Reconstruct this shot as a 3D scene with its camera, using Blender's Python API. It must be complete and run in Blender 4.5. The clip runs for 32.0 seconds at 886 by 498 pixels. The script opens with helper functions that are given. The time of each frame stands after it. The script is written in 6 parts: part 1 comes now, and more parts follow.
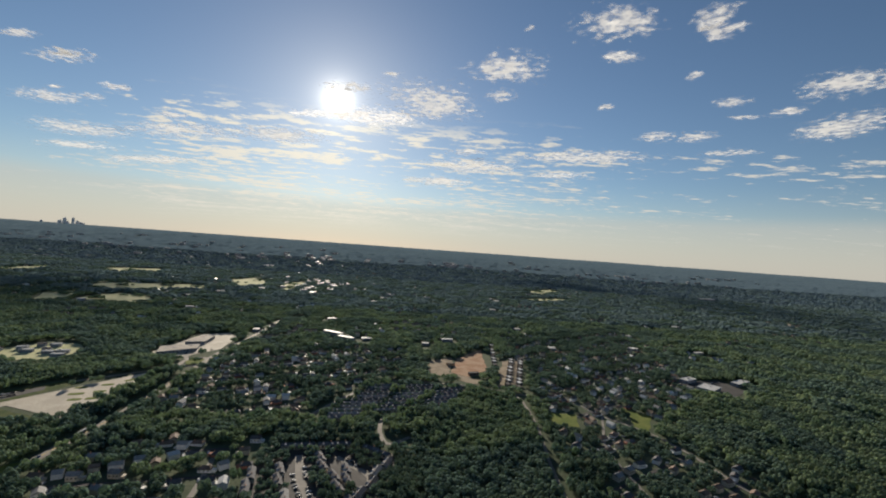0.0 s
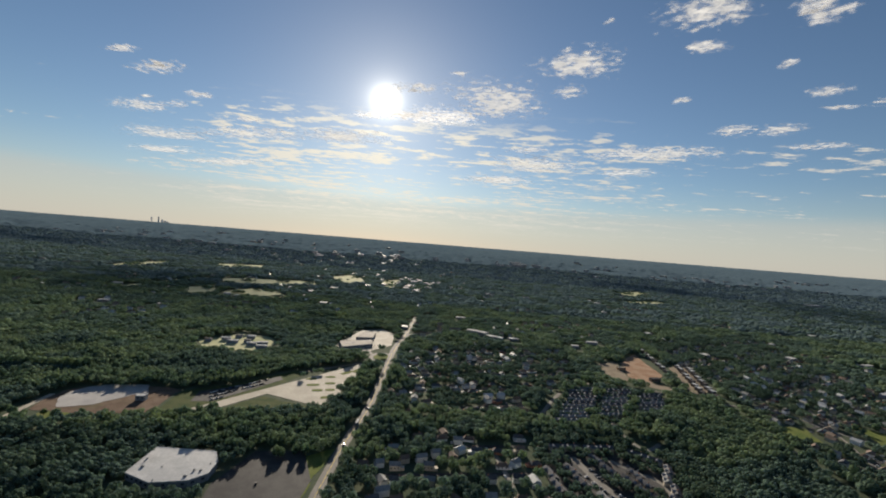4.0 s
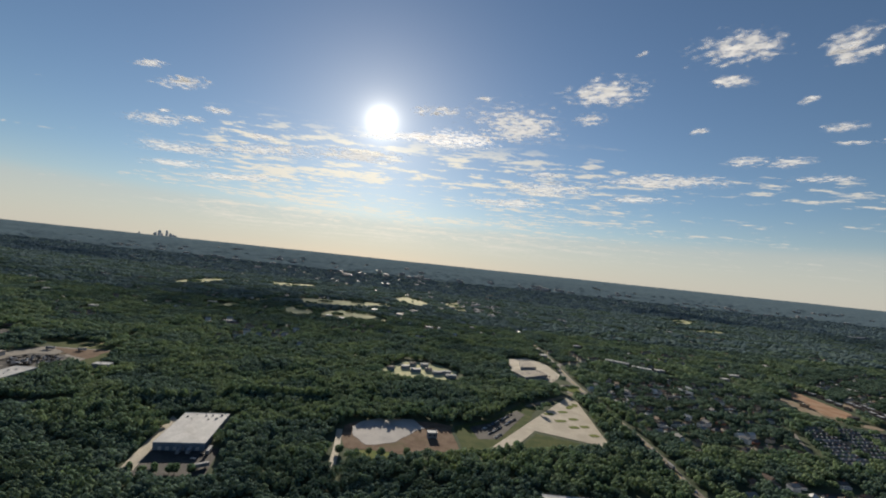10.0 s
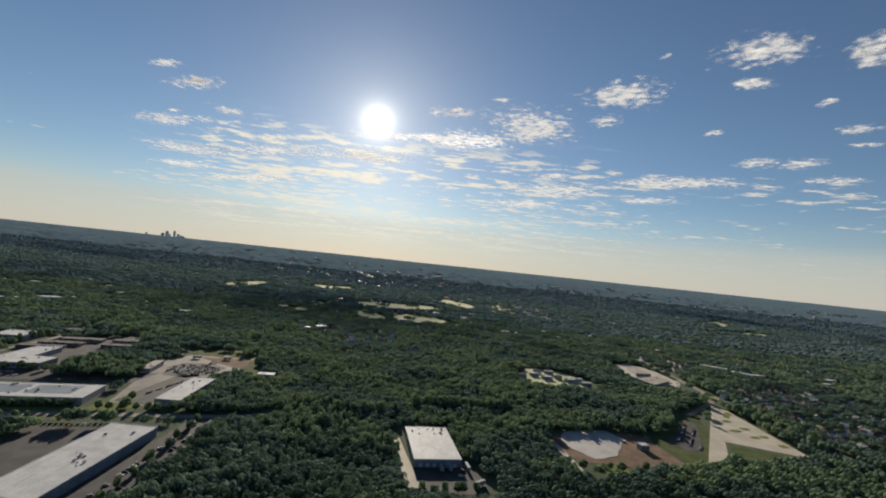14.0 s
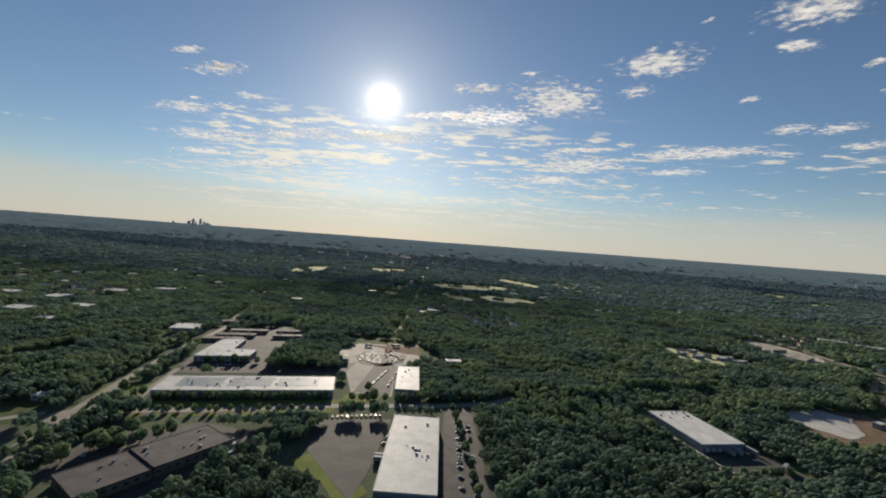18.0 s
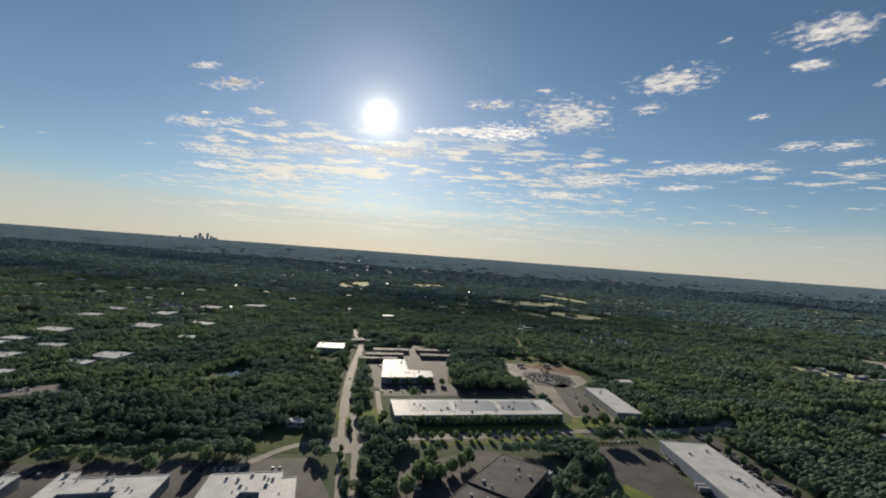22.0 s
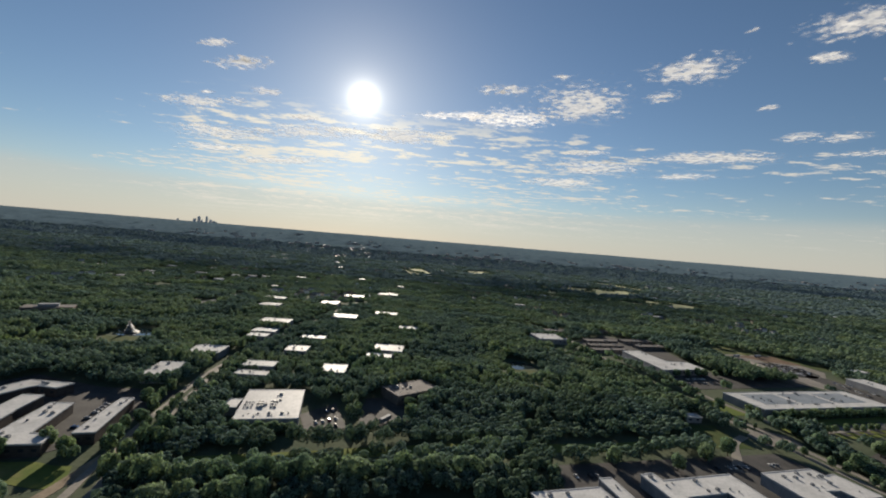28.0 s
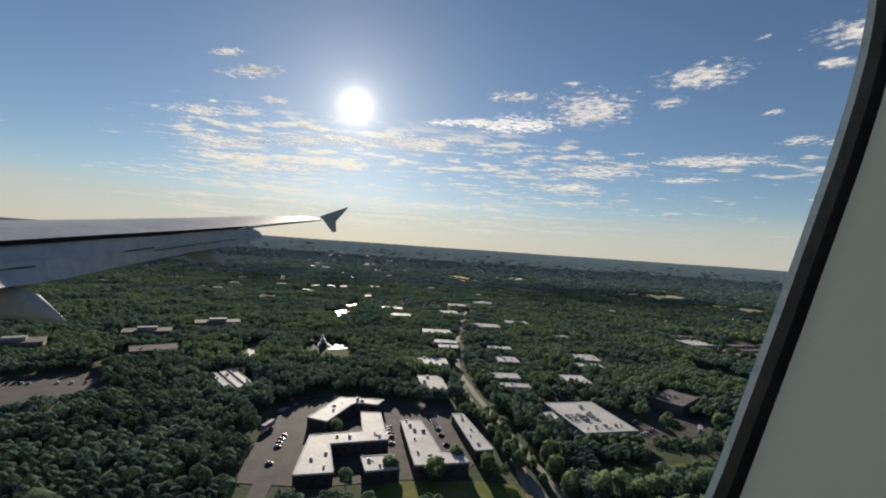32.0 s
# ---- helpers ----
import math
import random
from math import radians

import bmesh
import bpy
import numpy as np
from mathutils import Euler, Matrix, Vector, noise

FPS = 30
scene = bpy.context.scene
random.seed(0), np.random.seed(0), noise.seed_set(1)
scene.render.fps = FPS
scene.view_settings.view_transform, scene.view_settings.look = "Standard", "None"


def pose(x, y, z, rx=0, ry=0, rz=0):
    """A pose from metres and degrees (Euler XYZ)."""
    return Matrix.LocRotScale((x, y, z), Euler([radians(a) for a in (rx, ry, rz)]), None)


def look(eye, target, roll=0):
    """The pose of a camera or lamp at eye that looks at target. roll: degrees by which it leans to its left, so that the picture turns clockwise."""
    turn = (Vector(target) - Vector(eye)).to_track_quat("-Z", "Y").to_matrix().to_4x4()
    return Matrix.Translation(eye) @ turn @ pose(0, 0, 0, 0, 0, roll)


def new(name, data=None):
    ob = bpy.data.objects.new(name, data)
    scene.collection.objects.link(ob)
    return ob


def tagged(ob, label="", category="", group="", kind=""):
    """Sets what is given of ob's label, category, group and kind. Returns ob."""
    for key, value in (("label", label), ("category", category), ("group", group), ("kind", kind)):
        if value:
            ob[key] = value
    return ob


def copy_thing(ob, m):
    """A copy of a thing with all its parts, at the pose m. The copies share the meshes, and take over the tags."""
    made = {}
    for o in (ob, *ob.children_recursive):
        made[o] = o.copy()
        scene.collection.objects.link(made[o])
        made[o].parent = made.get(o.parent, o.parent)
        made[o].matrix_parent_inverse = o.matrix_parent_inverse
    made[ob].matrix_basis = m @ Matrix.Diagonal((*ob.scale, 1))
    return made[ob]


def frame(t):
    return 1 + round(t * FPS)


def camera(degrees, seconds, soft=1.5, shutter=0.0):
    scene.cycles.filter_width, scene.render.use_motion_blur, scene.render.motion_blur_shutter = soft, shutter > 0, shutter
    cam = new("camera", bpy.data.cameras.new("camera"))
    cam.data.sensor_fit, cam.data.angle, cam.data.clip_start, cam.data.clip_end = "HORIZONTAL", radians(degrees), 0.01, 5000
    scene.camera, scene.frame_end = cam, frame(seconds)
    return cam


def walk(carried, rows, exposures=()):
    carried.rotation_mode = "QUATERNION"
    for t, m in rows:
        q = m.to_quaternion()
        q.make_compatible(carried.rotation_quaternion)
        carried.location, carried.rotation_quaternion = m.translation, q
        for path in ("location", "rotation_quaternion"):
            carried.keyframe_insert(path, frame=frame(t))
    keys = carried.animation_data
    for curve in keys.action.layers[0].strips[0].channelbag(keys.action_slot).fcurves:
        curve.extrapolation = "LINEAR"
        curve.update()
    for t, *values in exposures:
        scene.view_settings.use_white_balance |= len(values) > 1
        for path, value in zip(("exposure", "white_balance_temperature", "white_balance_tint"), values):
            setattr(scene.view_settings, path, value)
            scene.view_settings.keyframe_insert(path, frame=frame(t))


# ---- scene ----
cam = camera(92.7, 32.0, 2.0)
# seconds, x, y, z, yaw, pitch, roll
PATH = [
    (0.0, -0.0, -0.0, 143.2, -3.36, -0.03, -4.12),
    (0.5, -19.0, -0.1, 142.2, -3.29, 0.22, -4.20),
    (1.0, -38.0, -0.1, 141.1, -3.88, 0.54, -4.21),
    (1.5, -57.0, -0.2, 140.1, -4.08, 0.67, -4.32),
    (2.0, -76.0, -0.2, 139.1, -4.35, 0.71, -4.21),
    (2.5, -95.0, -0.3, 138.0, -3.05, 0.09, -3.91),
    (3.0, -114.0, -0.4, 137.0, -1.00, -0.29, -3.51),
    (3.5, -133.0, -0.4, 135.9, 0.95, -0.11, -4.00),
    (4.0, -152.0, -0.5, 134.9, 2.80, -0.68, -4.57),
    (4.5, -171.0, -0.6, 133.9, 2.66, 3.06, -6.18),
    (6.5, -247.0, -0.8, 129.7, 2.12, 3.65, -6.15),
    (7.0, -266.0, -0.9, 128.7, 2.77, 3.92, -6.16),
    (7.5, -285.0, -0.9, 127.6, 1.80, 2.27, -6.30),
    (8.0, -304.0, -1.0, 126.6, 1.67, 2.34, -6.04),
    (8.5, -323.0, -1.1, 125.6, 1.01, 1.46, -6.06),
    (9.0, -342.0, -1.1, 124.5, 1.51, 0.95, -5.51),
    (9.5, -361.0, -1.2, 123.5, 1.95, 2.49, -5.58),
    (10.0, -380.0, -1.2, 122.5, 1.61, 2.22, -5.97),
    (10.5, -399.0, -1.3, 121.5, 1.62, 3.36, -6.16),
    (11.0, -418.0, -1.4, 120.4, 0.76, 2.73, -6.22),
    (11.5, -437.0, -1.4, 119.4, 1.48, 2.25, -6.00),
    (12.0, -456.0, -1.5, 118.4, 1.48, 1.74, -5.92),
    (12.5, -475.0, -1.5, 117.3, 2.02, 1.73, -5.64),
    (13.0, -494.0, -1.6, 116.3, 1.17, 1.64, -6.23),
    (13.5, -513.0, -1.7, 115.3, 1.61, 1.90, -6.14),
    (14.0, -532.0, -1.7, 114.3, 1.11, 2.29, -5.97),
    (14.5, -551.0, -1.8, 113.3, 2.20, 0.82, -2.56),
    (16.5, -627.0, -2.0, 109.2, 2.05, 0.35, -2.82),
    (17.0, -646.0, -2.1, 108.2, 2.33, 0.07, -3.63),
    (17.5, -665.0, -2.2, 107.1, 1.52, 0.06, -4.26),
    (18.0, -684.0, -2.2, 106.1, 2.58, -0.67, -4.24),
    (18.5, -703.0, -2.3, 105.1, 2.11, 0.09, -4.05),
    (19.0, -722.0, -2.3, 104.1, 1.87, -0.01, -4.21),
    (19.5, -741.0, -2.4, 103.1, 1.81, 0.35, -3.74),
    (20.0, -760.0, -2.5, 102.1, 0.99, 1.33, -3.98),
    (20.5, -779.0, -2.5, 101.0, 1.71, 2.10, -4.12),
    (21.0, -798.0, -2.6, 100.0, 1.82, 1.55, -4.28),
    (21.5, -817.0, -2.7, 99.0, 2.11, 1.44, -4.18),
    (22.0, -836.0, -2.7, 98.0, 1.95, 1.32, -4.28),
    (22.5, -855.0, -2.8, 97.0, 2.15, 1.44, -4.63),
    (23.0, -874.0, -2.8, 96.0, 1.96, 0.42, -4.13),
    (23.5, -893.0, -2.9, 95.0, 1.91, -0.05, -4.01),
    (24.0, -912.0, -3.0, 94.0, 2.16, -0.77, -4.01),
    (24.5, -931.0, -3.0, 93.0, 1.66, -0.58, -4.36),
    (25.0, -950.0, -3.1, 92.0, 2.00, 0.05, -4.63),
    (25.5, -969.0, -3.2, 91.0, 1.16, 0.26, -5.01),
    (27.5, -1045.0, -3.4, 87.0, -1.10, -0.27, -5.10),
    (28.0, -1064.0, -3.5, 86.0, -0.14, -0.51, -4.70),
    (28.5, -1083.0, -3.5, 85.0, 0.03, -0.61, -4.56),
    (29.0, -1102.0, -3.6, 84.0, 0.36, -0.13, -4.19),
    (29.5, -1121.0, -3.6, 83.0, 0.45, -0.39, -3.64),
    (30.0, -1140.0, -3.7, 82.0, 0.41, 0.76, -3.94),
    (30.5, -1159.0, -3.8, 81.0, -0.35, 0.88, -3.63),
    (31.0, -1178.0, -3.8, 80.0, -2.12, 0.68, -3.59),
    (31.5, -1197.0, -3.9, 79.0, 0.27, 0.58, -3.77),
    (32.0, -1216.0, -4.0, 78.0, -1.02, 0.38, -3.92),
]
walk(cam, [(t, pose(x, y, z, 90 + pitch, roll, yaw)) for t, x, y, z, yaw, pitch, roll in PATH], [(0.0, 0.68), (32.0, 0.68)])

# ---------------------------------------------------------------- light
SUN_AZ, SUN_EL = -11.9, 17.9
SUN_DIR = Vector((math.sin(radians(SUN_AZ)) * math.cos(radians(SUN_EL)),
                  math.cos(radians(SUN_AZ)) * math.cos(radians(SUN_EL)), math.sin(radians(SUN_EL))))
sun = new("sun", bpy.data.lights.new("sun", "SUN"))
sun.data.energy, sun.data.angle, sun.data.color = 5.0, radians(0.6), (1.0, 0.88, 0.72)
sun.matrix_world = look((0, 0, 600), Vector((0, 0, 600)) - SUN_DIR)


class Nodes:
    """Short hand for node trees."""

    def __init__(self, tree):
        self.t = tree

    def add(self, kind, **props):
        n = self.t.nodes.new(kind)
        for k, v in props.items():
            if k == "operation":
                n.operation = v
            elif k == "data_type":
                n.data_type = v
            elif k == "blend_type":
                n.blend_type = v
        return n

    def put(self, socket, value):
        if isinstance(value, bpy.types.NodeSocket):
            self.t.links.new(value, socket)
        else:
            socket.default_value = value

    def math(self, op, a, b=0.0, clamp=False):
        n = self.add("ShaderNodeMath", operation=op)
        n.use_clamp = clamp
        self.put(n.inputs[0], a)
        self.put(n.inputs[1], b)
        return n.outputs[0]

    def vmath(self, op, a, b):
        n = self.add("ShaderNodeVectorMath", operation=op)
        self.put(n.inputs[0], a)
        self.put(n.inputs[1], b)
        return n.outputs["Value"] if op == "DOT_PRODUCT" else n.outputs[0]

    def noise(self, vec, scale, detail=4.0, rough=0.55):
        n = self.add("ShaderNodeTexNoise")
        if vec is not None:
            self.put(n.inputs["Vector"], vec)
        n.inputs["Scale"].default_value = scale
        n.inputs["Detail"].default_value = detail
        n.inputs["Roughness"].default_value = rough
        return n.outputs["Fac"]

    def step(self, x, lo, hi):
        n = self.add("ShaderNodeMapRange")
        n.interpolation_type = "SMOOTHSTEP"
        self.put(n.inputs[0], x)
        n.inputs[1].default_value, n.inputs[2].default_value = lo, hi
        return n.outputs[0]

    def mix(self, fac, a, b, blend="MIX"):
        n = self.add("ShaderNodeMix", data_type="RGBA", blend_type=blend)
        self.put(n.inputs[0], fac)
        self.put(n.inputs[6], a if isinstance(a, bpy.types.NodeSocket) else (*a, 1))
        self.put(n.inputs[7], b if isinstance(b, bpy.types.NodeSocket) else (*b, 1))
        return n.outputs[2]


def build_world():
    w = bpy.data.worlds.new("sky")
    scene.world = w
    w.use_nodes = True
    n = Nodes(w.node_tree)
    back = w.node_tree.nodes["Background"]
    sky = n.add("ShaderNodeTexSky")
    sky.sky_type, sky.sun_disc = "NISHITA", False
    sky.sun_elevation, sky.sun_rotation = radians(SUN_EL), radians(SUN_AZ)
    sky.altitude, sky.air_density, sky.dust_density, sky.ozone_density = 100, 1.0, SKY_DUST, 3.0
    way = n.add("ShaderNodeTexCoord").outputs["Generated"]
    sep = n.add("ShaderNodeSeparateXYZ")
    n.put(sep.inputs[0], way)
    dx, dy, dz = sep.outputs
    base = n.vmath("MULTIPLY", sky.outputs[0], (SKY_GAIN, SKY_GAIN, SKY_GAIN))
    # pale haze low over the land
    haze = n.math("ADD", n.math("MULTIPLY", n.step(dz, 0.17, -0.01), 0.46), n.math("MULTIPLY", n.step(dz, 0.108, 0.076), 0.34))
    base = n.mix(haze, base, (0.475, 0.46, 0.42))
    # the sun and the glow round it
    dot = n.math("MAXIMUM", n.vmath("DOT_PRODUCT", way, SUN_DIR), 0.0)
    glow = 0.0
    for sharp, gain in ((3600.0, 1.4), (900.0, 0.40), (180.0, 0.11), (45.0, 0.045), (10.0, 0.004)):
        glow = n.math("ADD", n.math("MULTIPLY", n.math("POWER", dot, sharp), gain), glow)
    glow_c = n.mix(1.0, (1.0, 0.93, 0.78), glow, "MULTIPLY")
    # distant banks of small clouds, on a level sheet far off
    zc = n.math("MAXIMUM", n.math("ADD", dz, 0.012), 0.02)
    com = n.add("ShaderNodeCombineXYZ")
    n.put(com.inputs[0], n.math("DIVIDE", dx, zc))
    n.put(com.inputs[1], n.math("DIVIDE", dy, zc))
    sheet = com.outputs[0]
    off = n.vmath("ADD", sheet, (3.7, 1.3, 0.0))
    lumps = n.noise(n.vmath("MULTIPLY", off, (0.62, 1.0, 1.0)), 5.2, 8.0, 0.66)
    banks = n.noise(n.vmath("MULTIPLY", off, (0.5, 1.0, 1.0)), 0.9, 2.0, 0.5)
    east = n.math("MULTIPLY", n.step(dx, 0.05, 0.6), 0.10)
    west = n.math("MULTIPLY", n.step(dx, -0.48, -0.66), 0.14)
    cover = n.math("SUBTRACT", n.math("ADD", lumps, n.math("MULTIPLY", banks, 0.55)), n.math("ADD", east, west))
    cloud = n.step(cover, 0.772, 0.87)
    band = n.math("MULTIPLY", n.step(dz, 0.015, 0.07), n.step(dz, 0.30, 0.235))
    cloud = n.math("MULTIPLY", n.math("MULTIPLY", cloud, band), 0.95)
    lit = n.mix(n.math("POWER", dot, 14.0), (0.58, 0.56, 0.51), (0.80, 0.745, 0.62))
    base = n.mix(cloud, base, lit)
    total = n.mix(1.0, base, glow_c, "ADD")
    n.put(back.inputs[0], total)
    back.inputs[1].default_value = 0.72


SKY_GAIN, SKY_DUST = 0.066, 0.14
build_world()


# ---------------------------------------------------------------- materials
def surface(name, a, b, size=4.0, rough=0.8, spec=0.3, metal=0.0, bump=0.0, fine=None, island=0.0, stain=None, vary=0.0, grain=0.45):
    """A two-scale procedural surface: a and b are mixed by noise of that size in metres, finer noise on top."""
    m = bpy.data.materials.new(name)
    m.use_nodes = True
    n = Nodes(m.node_tree)
    p = m.node_tree.nodes["Principled BSDF"]
    geo = n.add("ShaderNodeNewGeometry")
    pos = geo.outputs["Position"]
    big = n.step(n.noise(pos, 1.0 / size, 3.0), 0.36, 0.64)
    small = n.noise(pos, 1.0 / (fine or size / 9), 3.0, 0.65)
    c = n.mix(big, a, b)
    c = n.mix(n.math("MULTIPLY", n.step(small, 0.42, 0.75), grain), c, tuple(v * 0.55 for v in a))
    if stain:
        c = n.mix(n.math("MULTIPLY", n.step(n.noise(pos, 1.0 / (size * 3.1), 5.0, 0.7), 0.55, 0.72), 0.7), c, stain)
    if island:
        r = geo.outputs["Random Per Island"]
        c = n.mix(1.0, c, n.math("ADD", n.math("MULTIPLY", r, island), 1.0 - island / 2), "MULTIPLY")
    if vary:
        r = n.add("ShaderNodeObjectInfo").outputs["Random"]
        c = n.mix(1.0, c, n.math("ADD", n.math("MULTIPLY", r, vary), 1.0 - vary / 2), "MULTIPLY")
    n.put(p.inputs["Base Color"], c)
    n.put(p.inputs["Roughness"], n.math("ADD", n.math("MULTIPLY", small, 0.16), rough - 0.08, True))
    p.inputs["Specular IOR Level"].default_value = spec
    p.inputs["Metallic"].default_value = metal
    if bump:
        bn = n.add("ShaderNodeBump")
        bn.inputs["Strength"].default_value = 0.6
        bn.inputs["Distance"].default_value = bump
        n.put(bn.inputs["Height"], small)
        n.put(p.inputs["Normal"], bn.outputs[0])
    return m


def foliage(name, a, b, through_leaf=0.32, haze_sheen=0.06, gaps=0.55):
    """Leaves: dull, a little light comes through them."""
    m = surface(name, a, b, 26.0, 0.95, 0.0, bump=0.45, fine=0.9, island=0.3, stain=tuple(v * k for v, k in zip(b, (1.3, 1.25, 0.9))), grain=0.22)
    t = m.node_tree
    n = Nodes(t)
    p, out = t.nodes["Principled BSDF"], t.nodes["Material Output"]
    # bluish sheen stands in for the haze that veils the crowns
    p.inputs["Sheen Weight"].default_value, p.inputs["Sheen Roughness"].default_value = haze_sheen, 0.6
    p.inputs["Sheen Tint"].default_value = (0.52, 0.74, 0.92, 1)
    tr = n.add("ShaderNodeBsdfTranslucent")
    col = p.inputs["Base Color"].links[0].from_socket
    n.put(tr.inputs[0], n.mix(1.0, col, (1.1, 1.2, 1.05), "MULTIPLY"))
    ms = n.add("ShaderNodeMixShader")
    ms.inputs[0].default_value = through_leaf
    t.links.new(p.outputs[0], ms.inputs[1])
    t.links.new(tr.outputs[0], ms.inputs[2])
    # gaps between the leaves
    clear_bit, leaf = n.add("ShaderNodeBsdfTransparent"), n.add("ShaderNodeMixShader")
    gap = n.noise(n.add("ShaderNodeNewGeometry").outputs["Position"], 1 / 0.8, 2.0, 0.6)
    n.put(leaf.inputs[0], n.math("SUBTRACT", 1.0, n.math("MULTIPLY", n.step(gap, 0.40, 0.60), gaps)))
    t.links.new(clear_bit.outputs[0], leaf.inputs[1])
    t.links.new(ms.outputs[0], leaf.inputs[2])
    t.links.new(leaf.outputs[0], out.inputs[0])
    return m


SOIL = surface("woodland floor", (0.065, 0.085, 0.055), (0.09, 0.105, 0.068), 30, 0.98, 0.05, bump=0.4, fine=2.0)
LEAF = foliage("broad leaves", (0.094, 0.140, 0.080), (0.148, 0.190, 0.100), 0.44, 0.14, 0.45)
# haze is put into the next two colours: bluer than the near leaves
LEAF_FAR_HAZE = foliage("far leaves tinted with haze", (0.052, 0.084, 0.108), (0.072, 0.106, 0.128), 0.30, 0.12, 0.0)
LEAF_MID_HAZE = foliage("mid-distance leaves tinted with haze", (0.084, 0.122, 0.114), (0.112, 0.152, 0.132), 0.44, 0.24, 0.15)
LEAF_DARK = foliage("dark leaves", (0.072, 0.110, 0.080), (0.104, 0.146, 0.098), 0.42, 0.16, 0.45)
# darker copy of the leaves, shade of the foreground put into the colour
LEAF_SHADE = foliage("leaves darkened for shade", (0.056, 0.088, 0.060), (0.086, 0.120, 0.074), 0.28, 0.09)
BARK = surface("bark", (0.09, 0.07, 0.05), (0.13, 0.1, 0.07), 0.6, 0.95, 0.1)
GRASS = surface("mown grass", (0.10, 0.135, 0.036), (0.15, 0.17, 0.05), 12, 0.97, 0.06, bump=0.06, fine=0.7, stain=(0.2, 0.17, 0.08))
# darker copy of the grass; shade on some lawns is put into it
GRASS_D = surface("rank grass darkened for shade", (0.052, 0.075, 0.028), (0.085, 0.098, 0.040), 9, 0.97, 0.05, bump=0.08, fine=0.7, stain=(0.12, 0.10, 0.055))
BROWN = surface("raw brown earth", (0.135, 0.092, 0.066), (0.185, 0.135, 0.10), 9, 0.97, 0.05, bump=0.1, fine=1.1, stain=(0.11, 0.10, 0.055))
SEALED = surface("smooth sealed asphalt", (0.07, 0.068, 0.065), (0.10, 0.097, 0.092), 9, 0.36, 0.35, fine=1.2, stain=(0.05, 0.05, 0.05))
MEADOW = surface("dry meadow", (0.36, 0.37, 0.21), (0.45, 0.44, 0.26), 45, 0.97, 0.06, fine=6, stain=(0.14, 0.18, 0.06))
ASPHALT = surface("worn asphalt", (0.050, 0.048, 0.047), (0.075, 0.072, 0.068), 9, 0.86, 0.16, fine=0.8, stain=(0.05, 0.05, 0.05))
ROADTOP = surface("sun-bleached road", (0.185, 0.172, 0.152), (0.235, 0.218, 0.19), 14, 0.84, 0.14, fine=0.9, stain=(0.13, 0.12, 0.11))
CONCRETE = surface("pale concrete yard", (0.34, 0.31, 0.25), (0.42, 0.38, 0.31), 16, 0.85, 0.2, fine=1.3, stain=(0.33, 0.28, 0.21))
GRAVEL = surface("grey gravel", (0.33, 0.32, 0.31), (0.42, 0.40, 0.38), 18, 0.95, 0.1, fine=0.7, stain=(0.26, 0.22, 0.18))
EARTH = surface("bare red earth", (0.29, 0.175, 0.11), (0.36, 0.25, 0.17), 14, 0.97, 0.05, bump=0.15, fine=1.5, stain=(0.2, 0.17, 0.09))
DIRT = surface("trodden dirt", (0.21, 0.17, 0.12), (0.28, 0.23, 0.17), 12, 0.96, 0.06, fine=1.2, stain=(0.14, 0.14, 0.07))
ROOF_W = surface("white roof membrane", (0.44, 0.44, 0.43), (0.52, 0.515, 0.50), 7, 0.56, 0.024, fine=0.9, stain=(0.32, 0.31, 0.29), vary=0.14)
ROOF_BLUE = surface("grey-blue roof sheet", (0.20, 0.225, 0.25), (0.25, 0.275, 0.30), 9, 0.55, 0.03, fine=1.0)
ROOF_M = surface("bright galvanised roof sheet", (0.42, 0.43, 0.43), (0.50, 0.50, 0.49), 6, 0.45, 0.06, fine=0.9, stain=(0.32, 0.31, 0.29))
ROOF_T = surface("sandy roof gravel", (0.26, 0.235, 0.20), (0.33, 0.30, 0.255), 6, 0.85, 0.15, fine=0.8, stain=(0.19, 0.17, 0.15))
ROOF_D = surface("dark roof felt", (0.055, 0.05, 0.052), (0.08, 0.074, 0.075), 6, 0.88, 0.15, fine=0.9, stain=(0.11, 0.10, 0.10), vary=0.2)
ROOF_B = surface("brown roof gravel", (0.105, 0.096, 0.090), (0.145, 0.132, 0.124), 6, 0.85, 0.15, fine=0.8, stain=(0.09, 0.085, 0.08), vary=0.2)
WALL_W = surface("pale wall panel", (0.20, 0.21, 0.23), (0.26, 0.265, 0.275), 5, 0.75, 0.2, fine=0.9, vary=0.15)
WALL_B = surface("blue-grey wall panel", (0.13, 0.165, 0.22), (0.17, 0.21, 0.26), 5, 0.65, 0.25, fine=0.9)
WALL_T = surface("dull tan brick wall", (0.145, 0.125, 0.11), (0.19, 0.165, 0.145), 3, 0.9, 0.15, fine=0.5, vary=0.25)
TRIM = surface("painted metal edge trim", (0.42, 0.425, 0.43), (0.50, 0.50, 0.50), 3, 0.7, 0.06, 0.0)
STEEL = surface("galvanised steel", (0.30, 0.31, 0.32), (0.40, 0.40, 0.40), 1.2, 0.6, 0.2, 0.3, vary=0.4)
DARKMETAL = surface("dark grille", (0.05, 0.05, 0.055), (0.08, 0.08, 0.08), 1, 0.6, 0.4)
GLASS = surface("dark window glass", (0.025, 0.032, 0.04), (0.035, 0.042, 0.05), 2, 0.08, 0.6)
DOOR = surface("dock door paint", (0.36, 0.37, 0.38), (0.44, 0.44, 0.44), 1.5, 0.6, 0.3)
TYRE = surface("tyre rubber", (0.02, 0.02, 0.02), (0.03, 0.03, 0.03), 0.4, 0.9, 0.2)
